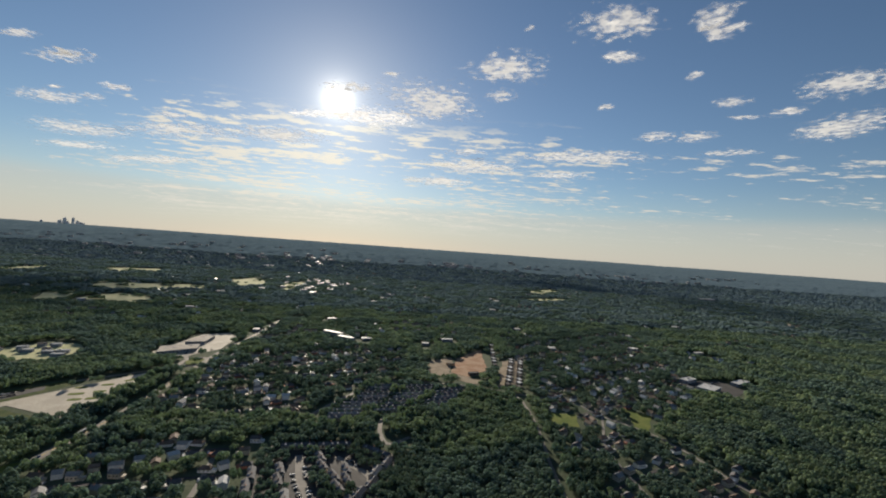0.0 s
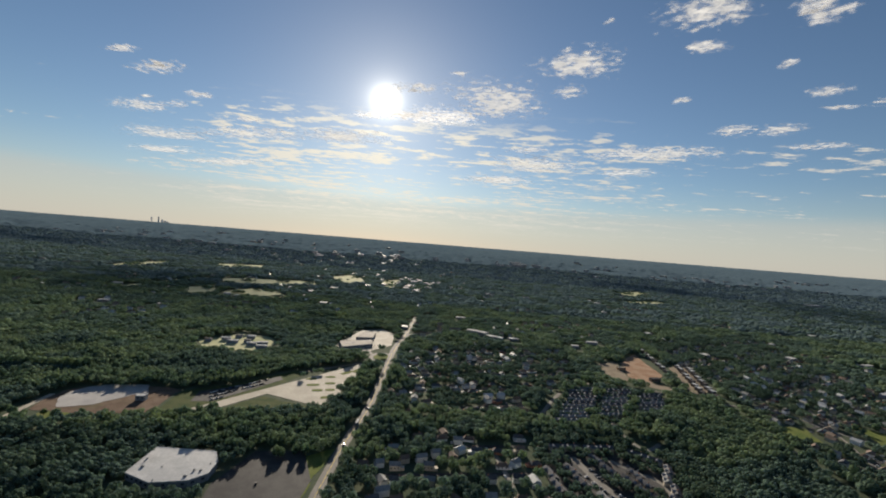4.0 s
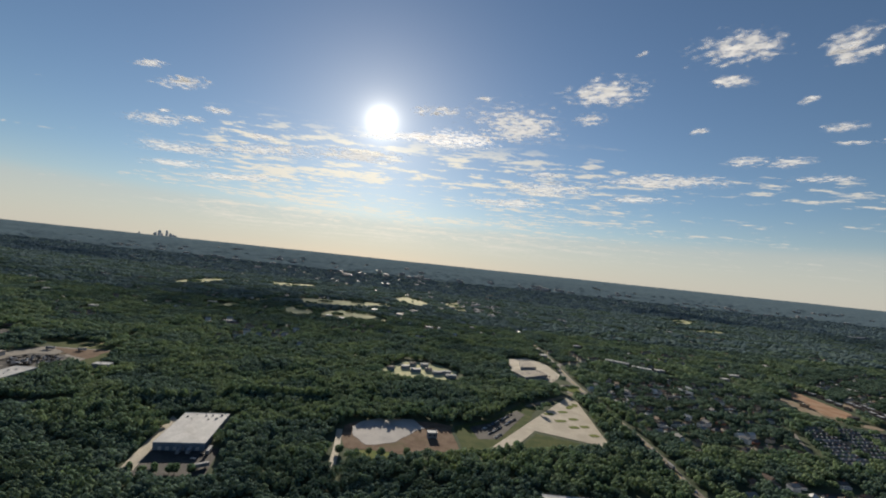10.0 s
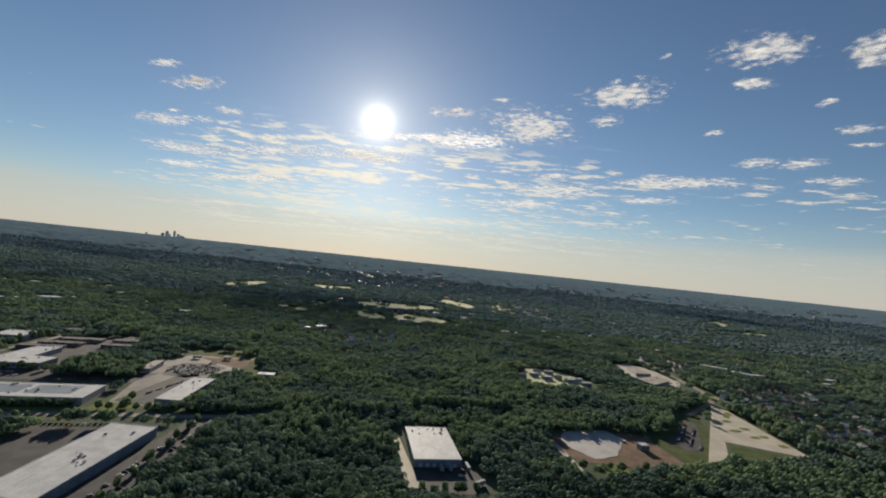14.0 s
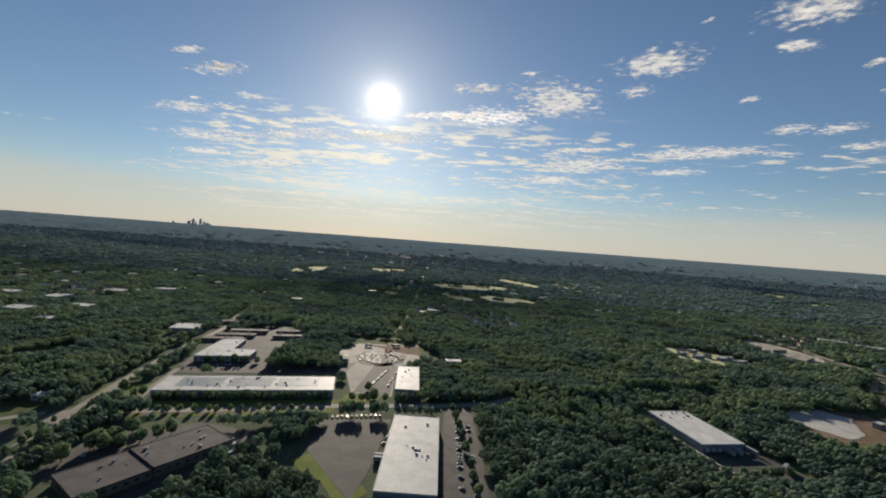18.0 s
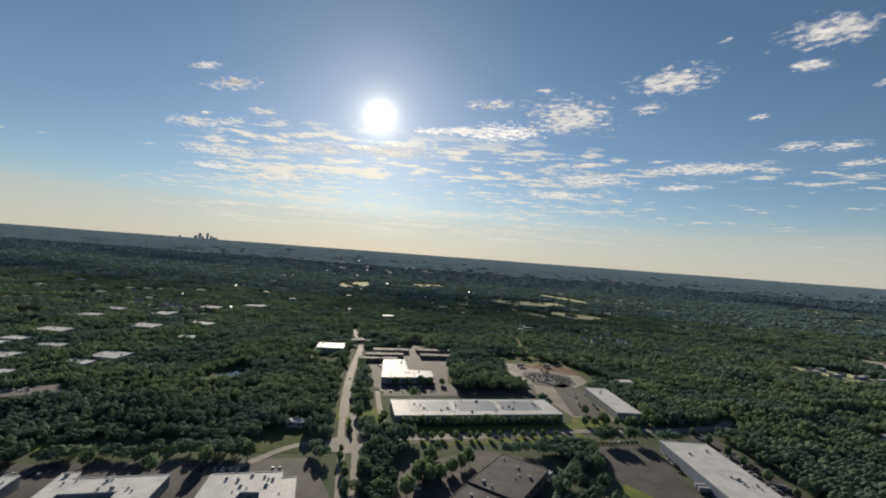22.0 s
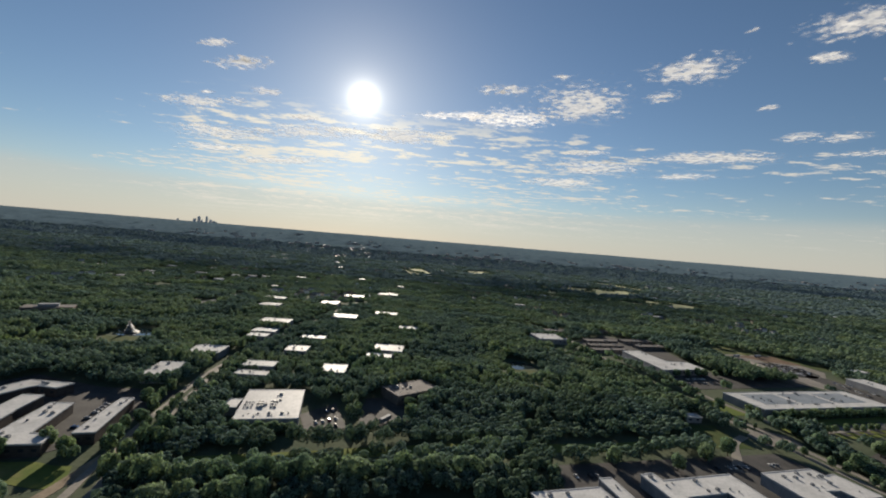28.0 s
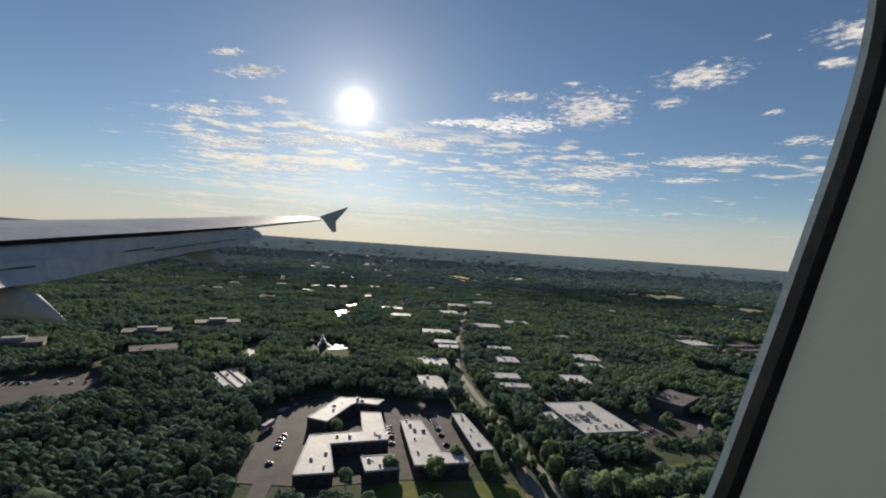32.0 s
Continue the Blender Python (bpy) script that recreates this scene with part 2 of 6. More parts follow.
PAINT = {"white": surface("white car paint", (0.58, 0.58, 0.57), (0.64, 0.64, 0.63), 3, 0.5, 0.05, fine=0.4),
         "silver": surface("silver car paint", (0.26, 0.27, 0.28), (0.32, 0.32, 0.33), 3, 0.5, 0.06, 0.0, fine=0.4),
         "black": surface("black car paint", (0.015, 0.015, 0.017), (0.025, 0.025, 0.027), 3, 0.45, 0.07, fine=0.4),
         "red": surface("dark red car paint", (0.26, 0.03, 0.03), (0.32, 0.04, 0.035), 3, 0.25, 0.5, fine=0.4),
         "blue": surface("blue car paint", (0.04, 0.09, 0.22), (0.05, 0.11, 0.26), 3, 0.25, 0.5, fine=0.4)}
LINE = surface("worn yellow line", (0.5, 0.38, 0.1), (0.6, 0.46, 0.14), 3, 0.8, 0.2)
SHINGLE = [surface("charcoal shingles", (0.075, 0.075, 0.08), (0.11, 0.11, 0.115), 2.0, 0.85, 0.2, fine=0.35, vary=0.4),
           surface("brown shingles", (0.14, 0.10, 0.075), (0.19, 0.14, 0.11), 2.0, 0.85, 0.2, fine=0.35, vary=0.4),
           surface("grey shingles", (0.19, 0.19, 0.19), (0.25, 0.25, 0.24), 2.0, 0.85, 0.2, fine=0.35, vary=0.4)]
SIDING = [surface("white siding", (0.62, 0.61, 0.58), (0.70, 0.69, 0.66), 2.0, 0.7, 0.3, fine=0.4),
          surface("beige siding", (0.46, 0.40, 0.31), (0.52, 0.46, 0.37), 2.0, 0.75, 0.3, fine=0.4),
          surface("red brick", (0.27, 0.12, 0.085), (0.33, 0.17, 0.12), 1.2, 0.9, 0.15, fine=0.25)]
# haze before the far towers is put into this pale blue-grey
TOWER_HAZE = surface("tower facade paled for haze", (0.45, 0.48, 0.52), (0.52, 0.55, 0.58), 30, 0.7, 0.3)


def spray_material():
    """Fine falling drops: white, half of the light comes through."""
    m = bpy.data.materials.new("water spray")
    m.use_nodes = True
    t = m.node_tree
    n = Nodes(t)
    t.nodes.remove(t.nodes["Principled BSDF"])
    pos = n.add("ShaderNodeNewGeometry").outputs["Position"]
    drops, clear_bit, ms = n.add("ShaderNodeBsdfTranslucent"), n.add("ShaderNodeBsdfTransparent"), n.add("ShaderNodeMixShader")
    drops.inputs[0].default_value = (0.98, 0.98, 0.98, 1)
    n.put(ms.inputs[0], n.math("MULTIPLY", n.step(n.noise(pos, 3.0, 3.0, 0.6), 0.36, 0.5), 0.3))
    t.links.new(clear_bit.outputs[0], ms.inputs[1])
    t.links.new(drops.outputs[0], ms.inputs[2])
    t.links.new(ms.outputs[0], t.nodes["Material Output"].inputs[0])
    return m


SPRAY = spray_material()
WALL_D = surface("dark brick wall", (0.060, 0.050, 0.046), (0.085, 0.072, 0.066), 3, 0.9, 0.12, fine=0.4, vary=0.2)
WATER = surface("still pond water", (0.02, 0.03, 0.035), (0.03, 0.04, 0.045), 20, 0.06, 0.6)


# ---------------------------------------------------------------- mesh helpers
def mesh_of(name, verts, faces, material, smooth=False):
    me = bpy.data.meshes.new(name)
    me.from_pydata(verts, [], faces)
    me.materials.append(material)
    if smooth:
        me.polygons.foreach_set("use_smooth", [True] * len(me.polygons))
    me.update()
    return me


def big_mesh(name, verts, faces, material, smooth=False):
    """Many equal polygons at once: verts (n, 3), faces (m, k)."""
    me = bpy.data.meshes.new(name)
    k = faces.shape[1]
    me.vertices.add(len(verts))
    me.vertices.foreach_set("co", np.ascontiguousarray(verts, dtype=np.float32).ravel())
    me.loops.add(faces.size)
    me.loops.foreach_set("vertex_index", np.ascontiguousarray(faces, dtype=np.int32).ravel())
    me.polygons.add(len(faces))
    me.polygons.foreach_set("loop_start", np.arange(0, faces.size, k, dtype=np.int32))
    if smooth:
        me.polygons.foreach_set("use_smooth", np.ones(len(faces), dtype=bool))
    me.materials.append(material)
    me.update(calc_edges=True)
    return me


def child(name, me, parent, m=None, label=""):
    ob = new(name, me)
    ob.parent = parent
    if m is not None:
        ob.matrix_basis = m
    return tagged(ob, label)


def thing(name, m, label, category, group="", kind=""):
    ob = new(name)
    ob.matrix_basis = m
    ob.empty_display_size = 0.5
    return tagged(ob, label, category, group, kind)


def box_data(w, d, h, x=0.0, y=0.0, z=0.0):
    """Verts and faces of a box on its base, centred in plan."""
    v = [(x + sx * w / 2, y + sy * d / 2, z + sz * h) for sz in (0, 1) for sx, sy in ((-1, -1), (1, -1), (1, 1), (-1, 1))]
    f = [(3, 2, 1, 0), (4, 5, 6, 7), (0, 1, 5, 4), (1, 2, 6, 5), (2, 3, 7, 6), (3, 0, 4, 7)]
    return v, f


def joined(*pieces):
    verts, faces = [], []
    for v, f in pieces:
        k = len(verts)
        verts += list(v)
        faces += [tuple(i + k for i in q) for q in f]
    return verts, faces


def bevelled_box(name, w, d, h, r, material):
    bm = bmesh.new()
    v, f = box_data(w, d, h)
    vs = [bm.verts.new(c) for c in v]
    for q in f:
        bm.faces.new([vs[i] for i in q])
    bmesh.ops.bevel(bm, geom=[e for e in bm.edges], offset=r, segments=1, affect="EDGES")
    me = bpy.data.meshes.new(name)
    bm.to_mesh(me)
    bm.free()
    me.materials.append(material)
    return me


def ring_data(w, d, t, h, z):
    """A low upstand round a rectangle."""
    o = [(-w / 2, -d / 2), (w / 2, -d / 2), (w / 2, d / 2), (-w / 2, d / 2)]
    i = [(-w / 2 + t, -d / 2 + t), (w / 2 - t, -d / 2 + t), (w / 2 - t, d / 2 - t), (-w / 2 + t, d / 2 - t)]
    v = [(*p, z) for p in o] + [(*p, z + h) for p in o] + [(*p, z + h) for p in i] + [(*p, z) for p in i]
    f = []
    for k in range(4):
        n = (k + 1) % 4
        f += [(k, n, 4 + n, 4 + k), (4 + k, 4 + n, 8 + n, 8 + k), (8 + k, 8 + n, 12 + n, 12 + k), (12 + k, 12 + n, n, k)]
    return v, f


CLEAR = []          # polygons where no wood grows, with a margin


def ragged(pts, amp):
    """The same outline with wavering edges."""
    out = []
    for (x0, y0), (x1, y1) in zip(pts, pts[1:] + pts[:1]):
        k = max(1, int(math.hypot(x1 - x0, y1 - y0) / (3.5 * amp)))
        for j in range(k):
            x, y = x0 + (x1 - x0) * j / k, y0 + (y1 - y0) * j / k
            s = Vector((x / (9 * amp), y / (9 * amp), 0.5))
            out.append((x + 2.2 * amp * noise.noise(s), y + 2.2 * amp * noise.noise(s + Vector((7.3, 1.9, 4.4)))))
    return out


def slab(name, pts, material, label, z=0.12, clear=1.5, category="pavement", waver=0.0):
    """A paved or bare area: a thin slab on the ground."""
    if material in (MEADOW, EARTH, DIRT, GRAVEL, GRASS, GRASS_D, BROWN) and name != "planted_island":
        pts = ragged(pts, waver or (8.0 if material is MEADOW else 1.4))
    area = sum(a[0] * b[1] - b[0] * a[1] for a, b in zip(pts, pts[1:] + pts[:1]))
    if area < 0:
        pts = pts[::-1]
    n = len(pts)
    v = [(x, y, z) for x, y in pts] + [(x, y, -0.3) for x, y in pts]
    f = [tuple(range(n))] + [(i, n + i, n + (i + 1) % n, (i + 1) % n) for i in range(n)]
    ob = new(name, mesh_of(name, v, f, material))
    if clear is not None:
        CLEAR.append((np.array(pts, float), clear, True))
    return tagged(ob, label, category, kind="structure")


def smooth_line(pts, steps=6):
    out = []
    for i in range(len(pts) - 1):
        p0, p1, p2, p3 = pts[max(i - 1, 0)], pts[i], pts[i + 1], pts[min(i + 2, len(pts) - 1)]
        for s in range(steps):
            u = s / steps
            out.append(tuple(0.5 * (2 * b + (c - a) * u + (2 * a - 5 * b + 4 * c - d) * u * u + (3 * b - a - 3 * c + d) * u ** 3)
                             for a, b, c, d in zip(p0, p1, p2, p3)))
    return out + [pts[-1]]


def ribbon(pts, width, z):
    v, f = [], []
    for i, (x, y) in enumerate(pts):
        x0, y0 = pts[max(i - 1, 0)]
        x1, y1 = pts[min(i + 1, len(pts) - 1)]
        k = math.hypot(x1 - x0, y1 - y0) or 1
        nx, ny = -(y1 - y0) / k * width / 2, (x1 - x0) / k * width / 2
        v += [(x + nx, y + ny, z), (x - nx, y - ny, z), (x + nx * 1.02, y + ny * 1.02, -0.3), (x - nx * 1.02, y - ny * 1.02, -0.3)]
        if i:
            a, b = 4 * i - 4, 4 * i
            f += [(a, a + 1, b + 1, b), (a + 2, a, b, b + 2), (a + 1, a + 3, b + 3, b + 1)]
    return v, f


def road(name, pts, width, material, label, line=True, z=0.2, clear=3.0):
    s = smooth_line(pts)
    ob = new(name, mesh_of(name, *ribbon(s, width, z), material))
    tagged(ob, label, "road", kind="structure")
    if line:
        child("lane_line", mesh_of("lane_line", *ribbon(s, 0.35, z + 0.05), LINE), ob, label="worn yellow centre line")
    for a, b in zip(pts, pts[1:]):
        k = math.hypot(b[0] - a[0], b[1] - a[1])
        nx, ny = -(b[1] - a[1]) / k * width / 2, (b[0] - a[0]) / k * width / 2
        CLEAR.append((np.array([(a[0] + nx, a[1] + ny), (b[0] + nx, b[1] + ny), (b[0] - nx, b[1] - ny), (a[0] - nx, a[1] - ny)]), clear, name == "road"))
    return ob


def clear_rect(x, y, w, d, ang, margin=4.0, open_south=True, north=0.0):
    c, s = math.cos(radians(ang)), math.sin(radians(ang))
    x, y, d = x - s * north / 2, y + c * north / 2, d + north
    CLEAR.append((np.array([(x + c * a * w / 2 - s * b * d / 2, y + s * a * w / 2 + c * b * d / 2)
                            for a, b in ((-1, -1), (1, -1), (1, 1), (-1, 1))]), margin, open_south))


# ---------------------------------------------------------------- land
def rise(y):
    k = np.clip((np.asarray(y, float) - 2200) / 2700, 0, 1)
    return 118 * k * k * (3 - 2 * k)


def build_ground():
    xs = np.linspace(-8200, 7600, 160)
    ys = np.concatenate([np.linspace(-1500, 1900, 30), np.linspace(2000, 4990, 70)])
    gx, gy = np.meshgrid(xs, ys)
    v = np.stack([gx, gy, rise(gy) + 0 * gx], -1).reshape(-1, 3)
    nx = len(xs)
    i = (np.arange(len(ys) - 1)[:, None] * nx + np.arange(nx - 1)[None, :]).ravel()
    f = np.stack([i, i + 1, i + nx + 1, i + nx], -1)
    tagged(new("ground", big_mesh("ground", v, f, SOIL)), "dark woodland floor and rough grass under the trees", "ground", kind="structure")


build_ground()

# ---------------------------------------------------------------- roads, yards, fields
road("road", [(-228, 760), (-226, 700), (-225, 631), (-226, 497), (-221, 410), (-217, 323), (-219, 276), (-218, 219), (-214, 120), (-210, 40), (-202, -200), (-196, -480)], 6.2,
     ROADTOP, "sun-bleached two-lane road through the woods")
road("road", [(-182, 640), (-222, 600), (-228, 520), (-222, 452)], 6, ROADTOP, "pale slip road joining the main road", line=False, z=0.16)
road("road", [(-960, 540), (-947, 494), (-931, 447), (-915, 338), (-903, 277), (-896, 248)], 5.8, ROADTOP, "worn pale road running past the offices", line=False)
road("road", [(-898, 256), (-895, 240), (-890, 220), (-884, 198), (-878, 174), (-871, 146), (-862, 106), (-852, 40), (-840, -200), (-828, -480)], 3.6,
     ROADTOP, "left carriageway of a divided road with a planted median", line=False, z=0.16)
road("road", [(-893, 256), (-887, 238), (-882, 219), (-876.5, 195), (-871, 170), (-864, 142), (-855, 104), (-845, 40), (-833, -200), (-821, -480)], 3.6,
     ROADTOP, "right carriageway of a divided road with a planted median", line=False, z=0.16)
slab("junction", [(-895, 205), (-897, 216), (-890, 222), (-880, 222), (-872, 219), (-874, 207), (-884, 203)], ROADTOP, "worn paved junction between carriageways", 0.13, 1.5, "road")
road("road", [(-900, 214), (-912, 204), (-922, 188), (-930, 176)], 4, ROADTOP, "short drive to the flat-roofed units", line=False, z=0.14)
road("road", [(-886, 300), (-878, 266), (-871, 244), (-868, 232)], 3.4, ROADTOP, "narrow drive beside the long office", line=False, z=0.15)
road("clearing", [(-1152, 149), (-1148, 150), (-1111, 160), (-1087, 167), (-1042, 178.5), (-1005, 184), (-968, 192), (-931, 205), (-908, 212)], 7.5, GRASS, "grassy strip lying in the shade of a tall wood", line=False, z=0.065, clear=0.8)
road("road", [(-1170, 560), (-1189, 396), (-1195, 290), (-1190, 240), (-1183, 203), (-1177, 173), (-1169, 139), (-1164, 115), (-1154, 40), (-1128, -200), (-1100, -480)], 3.2,
     ROADTOP, "pale carriageway of a tree-lined avenue", line=False)
road("road", [(-1195, 262), (-1194, 234), (-1188.5, 202), (-1183.5, 169), (-1176, 137), (-1171, 115), (-1162, 40), (-1136, -200), (-1108, -480)], 3.0, ROADTOP, "second carriageway of the tree-lined avenue", line=False, z=0.17)
road("road", [(-1258, 60), (-1265, 125), (-1271, 158), (-1278, 187), (-1270, 214)], 5.5, ASPHALT, "asphalt service drive beside the workshops", line=False)
road("road", [(-1182, 90), (-1179, 127), (-1179, 152), (-1174, 167)], 4, DIRT, "worn dirt track", line=False, z=0.13)
road("road", [(-860, 226), (-810, 240), (-770, 254), (-731, 264), (-682, 276), (-655, 287), (-640, 300)], 6, ROADTOP, "pale access road between warehouses", line=False)
road("clearing", [(-790, 1250), (-775, 1000), (-765, 803), (-755, 598), (-751, 458), (-745, 382)], 7, GRASS, "grassy cleared strip through the wood", line=False, z=0.1, clear=1.0)
road("road", [(-786, 1200), (-773, 1000), (-767, 803), (-753, 598), (-752, 458), (-745, 382)], 2.4, DIRT, "dirt track along the cleared strip", line=False, z=0.16, clear=0.5)
road("road", [(-300, 400), (-275, 425), (-250, 450), (-232, 470)], 5, DIRT, "dirt track beside the storage yard", line=False, z=0.14)
road("road", [(-449, 300), (-443, 270), (-438, 240)], 4, CONCRETE, "short concrete drive", line=False, z=0.2)
road("road", [(-34, 452), (60, 446), (106, 424), (112, 390), (110, 348), (106, 318), (100, 270), (96, 200)], 2.4, ROADTOP, "pale suburban road", line=False)
road("road", [(104, 428), (160, 412), (178, 380), (205, 347), (218, 310), (226, 260), (250, 180)], 2.8, ROADTOP, "pale suburban road past back gardens", line=False)
road("road", [(200, 432), (172, 360), (154, 313), (152, 260), (150, 200)], 2.0, ROADTOP, "pale lane between gardens and a lawn", line=False, z=0.16)
road("road", [(-78, 350), (-62, 385), (-48, 412)], 3.4, ROADTOP, "pale lane beside townhouses", line=False, z=0.16)
road("road", [(-17, 366), (-20, 332), (-12, 306), (4, 318)], 3.4, ROADTOP, "pale court lane between townhouses", line=False, z=0.16)
road("road", [(-69, 284), (-66, 275), (-60, 255), (-51, 237), (-44, 210), (-40, 185)], 5.0, ROADTOP, "pale court lane full of parked cars", line=False, z=0.16)
road("road", [(-44, 284), (-32, 273), (-23, 265), (-19, 257), (-23, 239), (-30, 212), (-34, 185)], 3.8, ROADTOP, "pale court lane between townhouse rows", line=False, z=0.16)
road("road", [(-122, 284), (-115, 250), (-112, 225), (-112, 190)], 3.2, ROADTOP, "pale residential lane", line=False, z=0.16)
slab("grass", [(128, 381), (157, 380), (147, 352), (125, 358)], GRASS, "sunlit mown lawn between lanes", 0.1, 2.0, "grass")
slab("grass", [(213, 401), (229, 385), (206, 348), (196, 352)], GRASS, "sunlit lawn beside a lane", 0.1, 2.0, "grass")

ring = [(-236 + 11 * math.cos(k * math.pi / 8), 478 + 17 * math.sin(k * math.pi / 8)) for k in range(17)]
road("road", ring, 4.5, ROADTOP, "pale loop of road at a junction", line=False, z=0.17)
slab("grass", [(-236 + 8 * math.cos(k * math.pi / 5), 478 + 13 * math.sin(k * math.pi / 5)) for k in range(10)], GRASS, "planted island inside the road loop", 0.15, None, "grass")
road("road", [(-248, 486), (-256, 500), (-262, 512)], 4.5, ROADTOP, "short drive to a shop car park", line=False, z=0.15)

MEADOWS = []


def meadow(pts, *rest):
    MEADOWS.append(pts)
    return slab("meadow", pts, *rest)


slab("yard", [(-346, 292), (-250, 447), (-244, 431), (-250, 323), (-304, 340), (-325, 303)], CONCRETE, "empty pale concrete storage yard with planted islands", 0.18)
slab("grass", [(-304, 335), (-257, 320), (-322, 301)], GRASS_D, "mown grass triangle inside the storage yard", 0.1, 1.0, "grass")
for ix, iy, iw, ia in ((-283, 385, 9, 20), (-268, 395, 9, 20), (-276, 370, 11, 20), (-263, 378, 9, 20), (-268, 358, 9, 20), (-258, 362, 8, 20), (-256, 344, 8, 20), (-257, 412, 14, 60), (-250, 420, 10, 75)):
    c, s = math.cos(radians(ia)), math.sin(radians(ia))
    slab("planted_island", [(ix + c * a * iw / 2 - s * b * 2, iy + s * a * iw / 2 + c * b * 2) for a, b in ((-1, -1), (0, -1.4), (1, -1), (1, 1), (0, 1.4), (-1, 1))],
         GRASS, "kerbed grass island in the storage yard", 0.32, None, "grass")
slab("earth_yard", [(-439, 272), (-449, 306), (-441, 318), (-388, 334), (-372, 330), (-362, 288), (-397, 274)], BROWN, "bare brown earth round the gravel yard", 0.1, 2.0)
slab("gravel_yard", [(-437, 292), (-442, 306), (-438, 319), (-425, 327), (-399, 334), (-391, 320), (-409, 288), (-426, 280)], GRAVEL, "smooth grey gravel yard with rounded corners", 0.22, None)
slab("grass", [(-370, 330), (-340, 353), (-303, 408), (-290, 400), (-331, 300), (-360, 289)], GRASS_D, "rough olive grass beside the parked cars", 0.08, 2.0, "grass")
slab("grass", [(-428, 271), (-410, 275), (-408, 262), (-427, 257)], GRASS, "small sunlit lawn below the gravel yard", 0.09, 1.0, "grass")
slab("grass", [(-800, 430), (-792, 452), (-722, 434), (-697, 396), (-694, 374), (-712, 380), (-722, 400), (-745, 412)], GRASS_D, "dry olive grass behind the dusty yard", 0.07, 1.0, "grass")
slab("car_park", [(-356, 332), (-339, 346), (-312, 384), (-306, 376), (-335, 315), (-350, 311)], ASPHALT, "small asphalt lot full of parked cars", 0.16, None)
slab("car_park", [(-766, 255), (-756, 238), (-718, 246), (-719, 185), (-722, 165), (-752, 201)], ASPHALT, "wide empty asphalt truck yard", 0.14)
slab("car_park", [(-687, 276), (-671, 281), (-664, 181), (-660, 150), (-688, 150)], ASPHALT, "asphalt car park along the warehouse", 0.14, 2.0)
slab("yard", [(-790, 389), (-780, 418), (-721, 428), (-714, 372), (-731, 352), (-724, 282), (-752, 282)], ROADTOP, "dusty worn yard with parked machinery and cars", 0.1, 2.0)
slab("earth_yard", [(-772, 414), (-721, 426), (-715, 392), (-734, 396), (-750, 404)], BROWN, "bare brown earth behind the dusty yard", 0.19, None)
slab("car_park", [(-751, 285), (-726, 284), (-729, 346), (-738, 362), (-750, 350)], ASPHALT, "worn asphalt yard beside the warehouse", 0.16, None)
slab("car_park", [(-772, 372), (-768, 390), (-745, 396), (-728, 388), (-727, 362), (-742, 348), (-762, 350)], ASPHALT, "oil-darkened ground under crowded cars", 0.16, None)
slab("grass", [(-870, 237), (-755, 270), (-755, 246), (-866, 214)], GRASS, "grass strips between parking rows", 0.08, 2.0, "grass")
for k in range(12):
    x0, y0 = -862 + 9.0 * k, 218 + 2.55 * k
    slab("parking_row", [(x0, y0), (x0 + 4.2, y0 + 1.2), (x0 + 1.6, y0 + 15), (x0 - 2.6, y0 + 13.8)], ASPHALT, "worn parking bay strip between grass strips", 0.16, None)
slab("car_park", [(-890, 316), (-766, 352), (-768, 322), (-880, 290)], ASPHALT, "asphalt car park behind the long office", 0.14, 2.0)
slab("car_park", [(-856, 196), (-816, 220), (-780, 214), (-800, 150), (-852, 160)], ASPHALT, "asphalt car park with tree shadows", 0.14, 2.0)
slab("car_park", [(-1098, 224), (-1066, 236), (-1074, 195), (-1096, 189)], ASPHALT, "empty asphalt lot beside a dark-roofed office", 0.14, 1.5)
slab("car_park", [(-1125, 197), (-1112, 214), (-1100, 187), (-1116, 178)], ASPHALT, "small busy asphalt car park", 0.14, 2.0)
slab("car_park", [(-1275, 132), (-1286, 197), (-1272, 221), (-1231, 211), (-1192, 214), (-1190, 163), (-1203, 143), (-1224, 139), (-1250, 132)], ASPHALT, "asphalt courts between workshop units", 0.14, 2.0)
slab("grass", [(-1226, 138), (-1205, 142), (-1184, 141), (-1179, 128), (-1230, 126)], GRASS, "mown grass verge before the workshops", 0.1, 2.0, "grass")
slab("car_park", [(-274, 214), (-268, 250), (-240, 256), (-225, 226), (-224, 190), (-268, 190)], ASPHALT, "asphalt car park beside a pale-roofed plant", 0.14)
slab("grass", [(-238, 252), (-224, 262), (-224, 200), (-232, 200)], GRASS, "green verge along the road", 0.08, 1.0, "grass")
slab("car_park", [(-543, 242), (-508, 252), (-499, 221), (-534, 212)], ASPHALT, "asphalt loading court behind a warehouse", 0.14, 2.0)
slab("yard", [(-563, 290), (-556, 284), (-534, 214), (-541, 212)], CONCRETE, "concrete drive along a warehouse", 0.16, 1.0)
meadow([(-764, 1049), (-758, 1099), (-640, 1150), (-562, 1166), (-534, 1087), (-626, 1008), (-709, 968)], MEADOW, "pale dry meadow among woods", 0.3, 4.0, "field")
meadow([(-745, 889), (-716, 940), (-690, 900), (-645, 826), (-663, 785)], MEADOW, "pale dry clearing", 0.3, 4.0, "field")
meadow([(-640, 850), (-621, 940), (-560, 915), (-533, 900), (-499, 833), (-571, 808)], MEADOW, "pale dry clearing beside farm sheds", 0.3, 4.0, "field")
meadow([(-572, 1342), (-531, 1450), (-480, 1380), (-436, 1282), (-470, 1170)], MEADOW, "pale far meadow", 0.3, 6.0, "field")
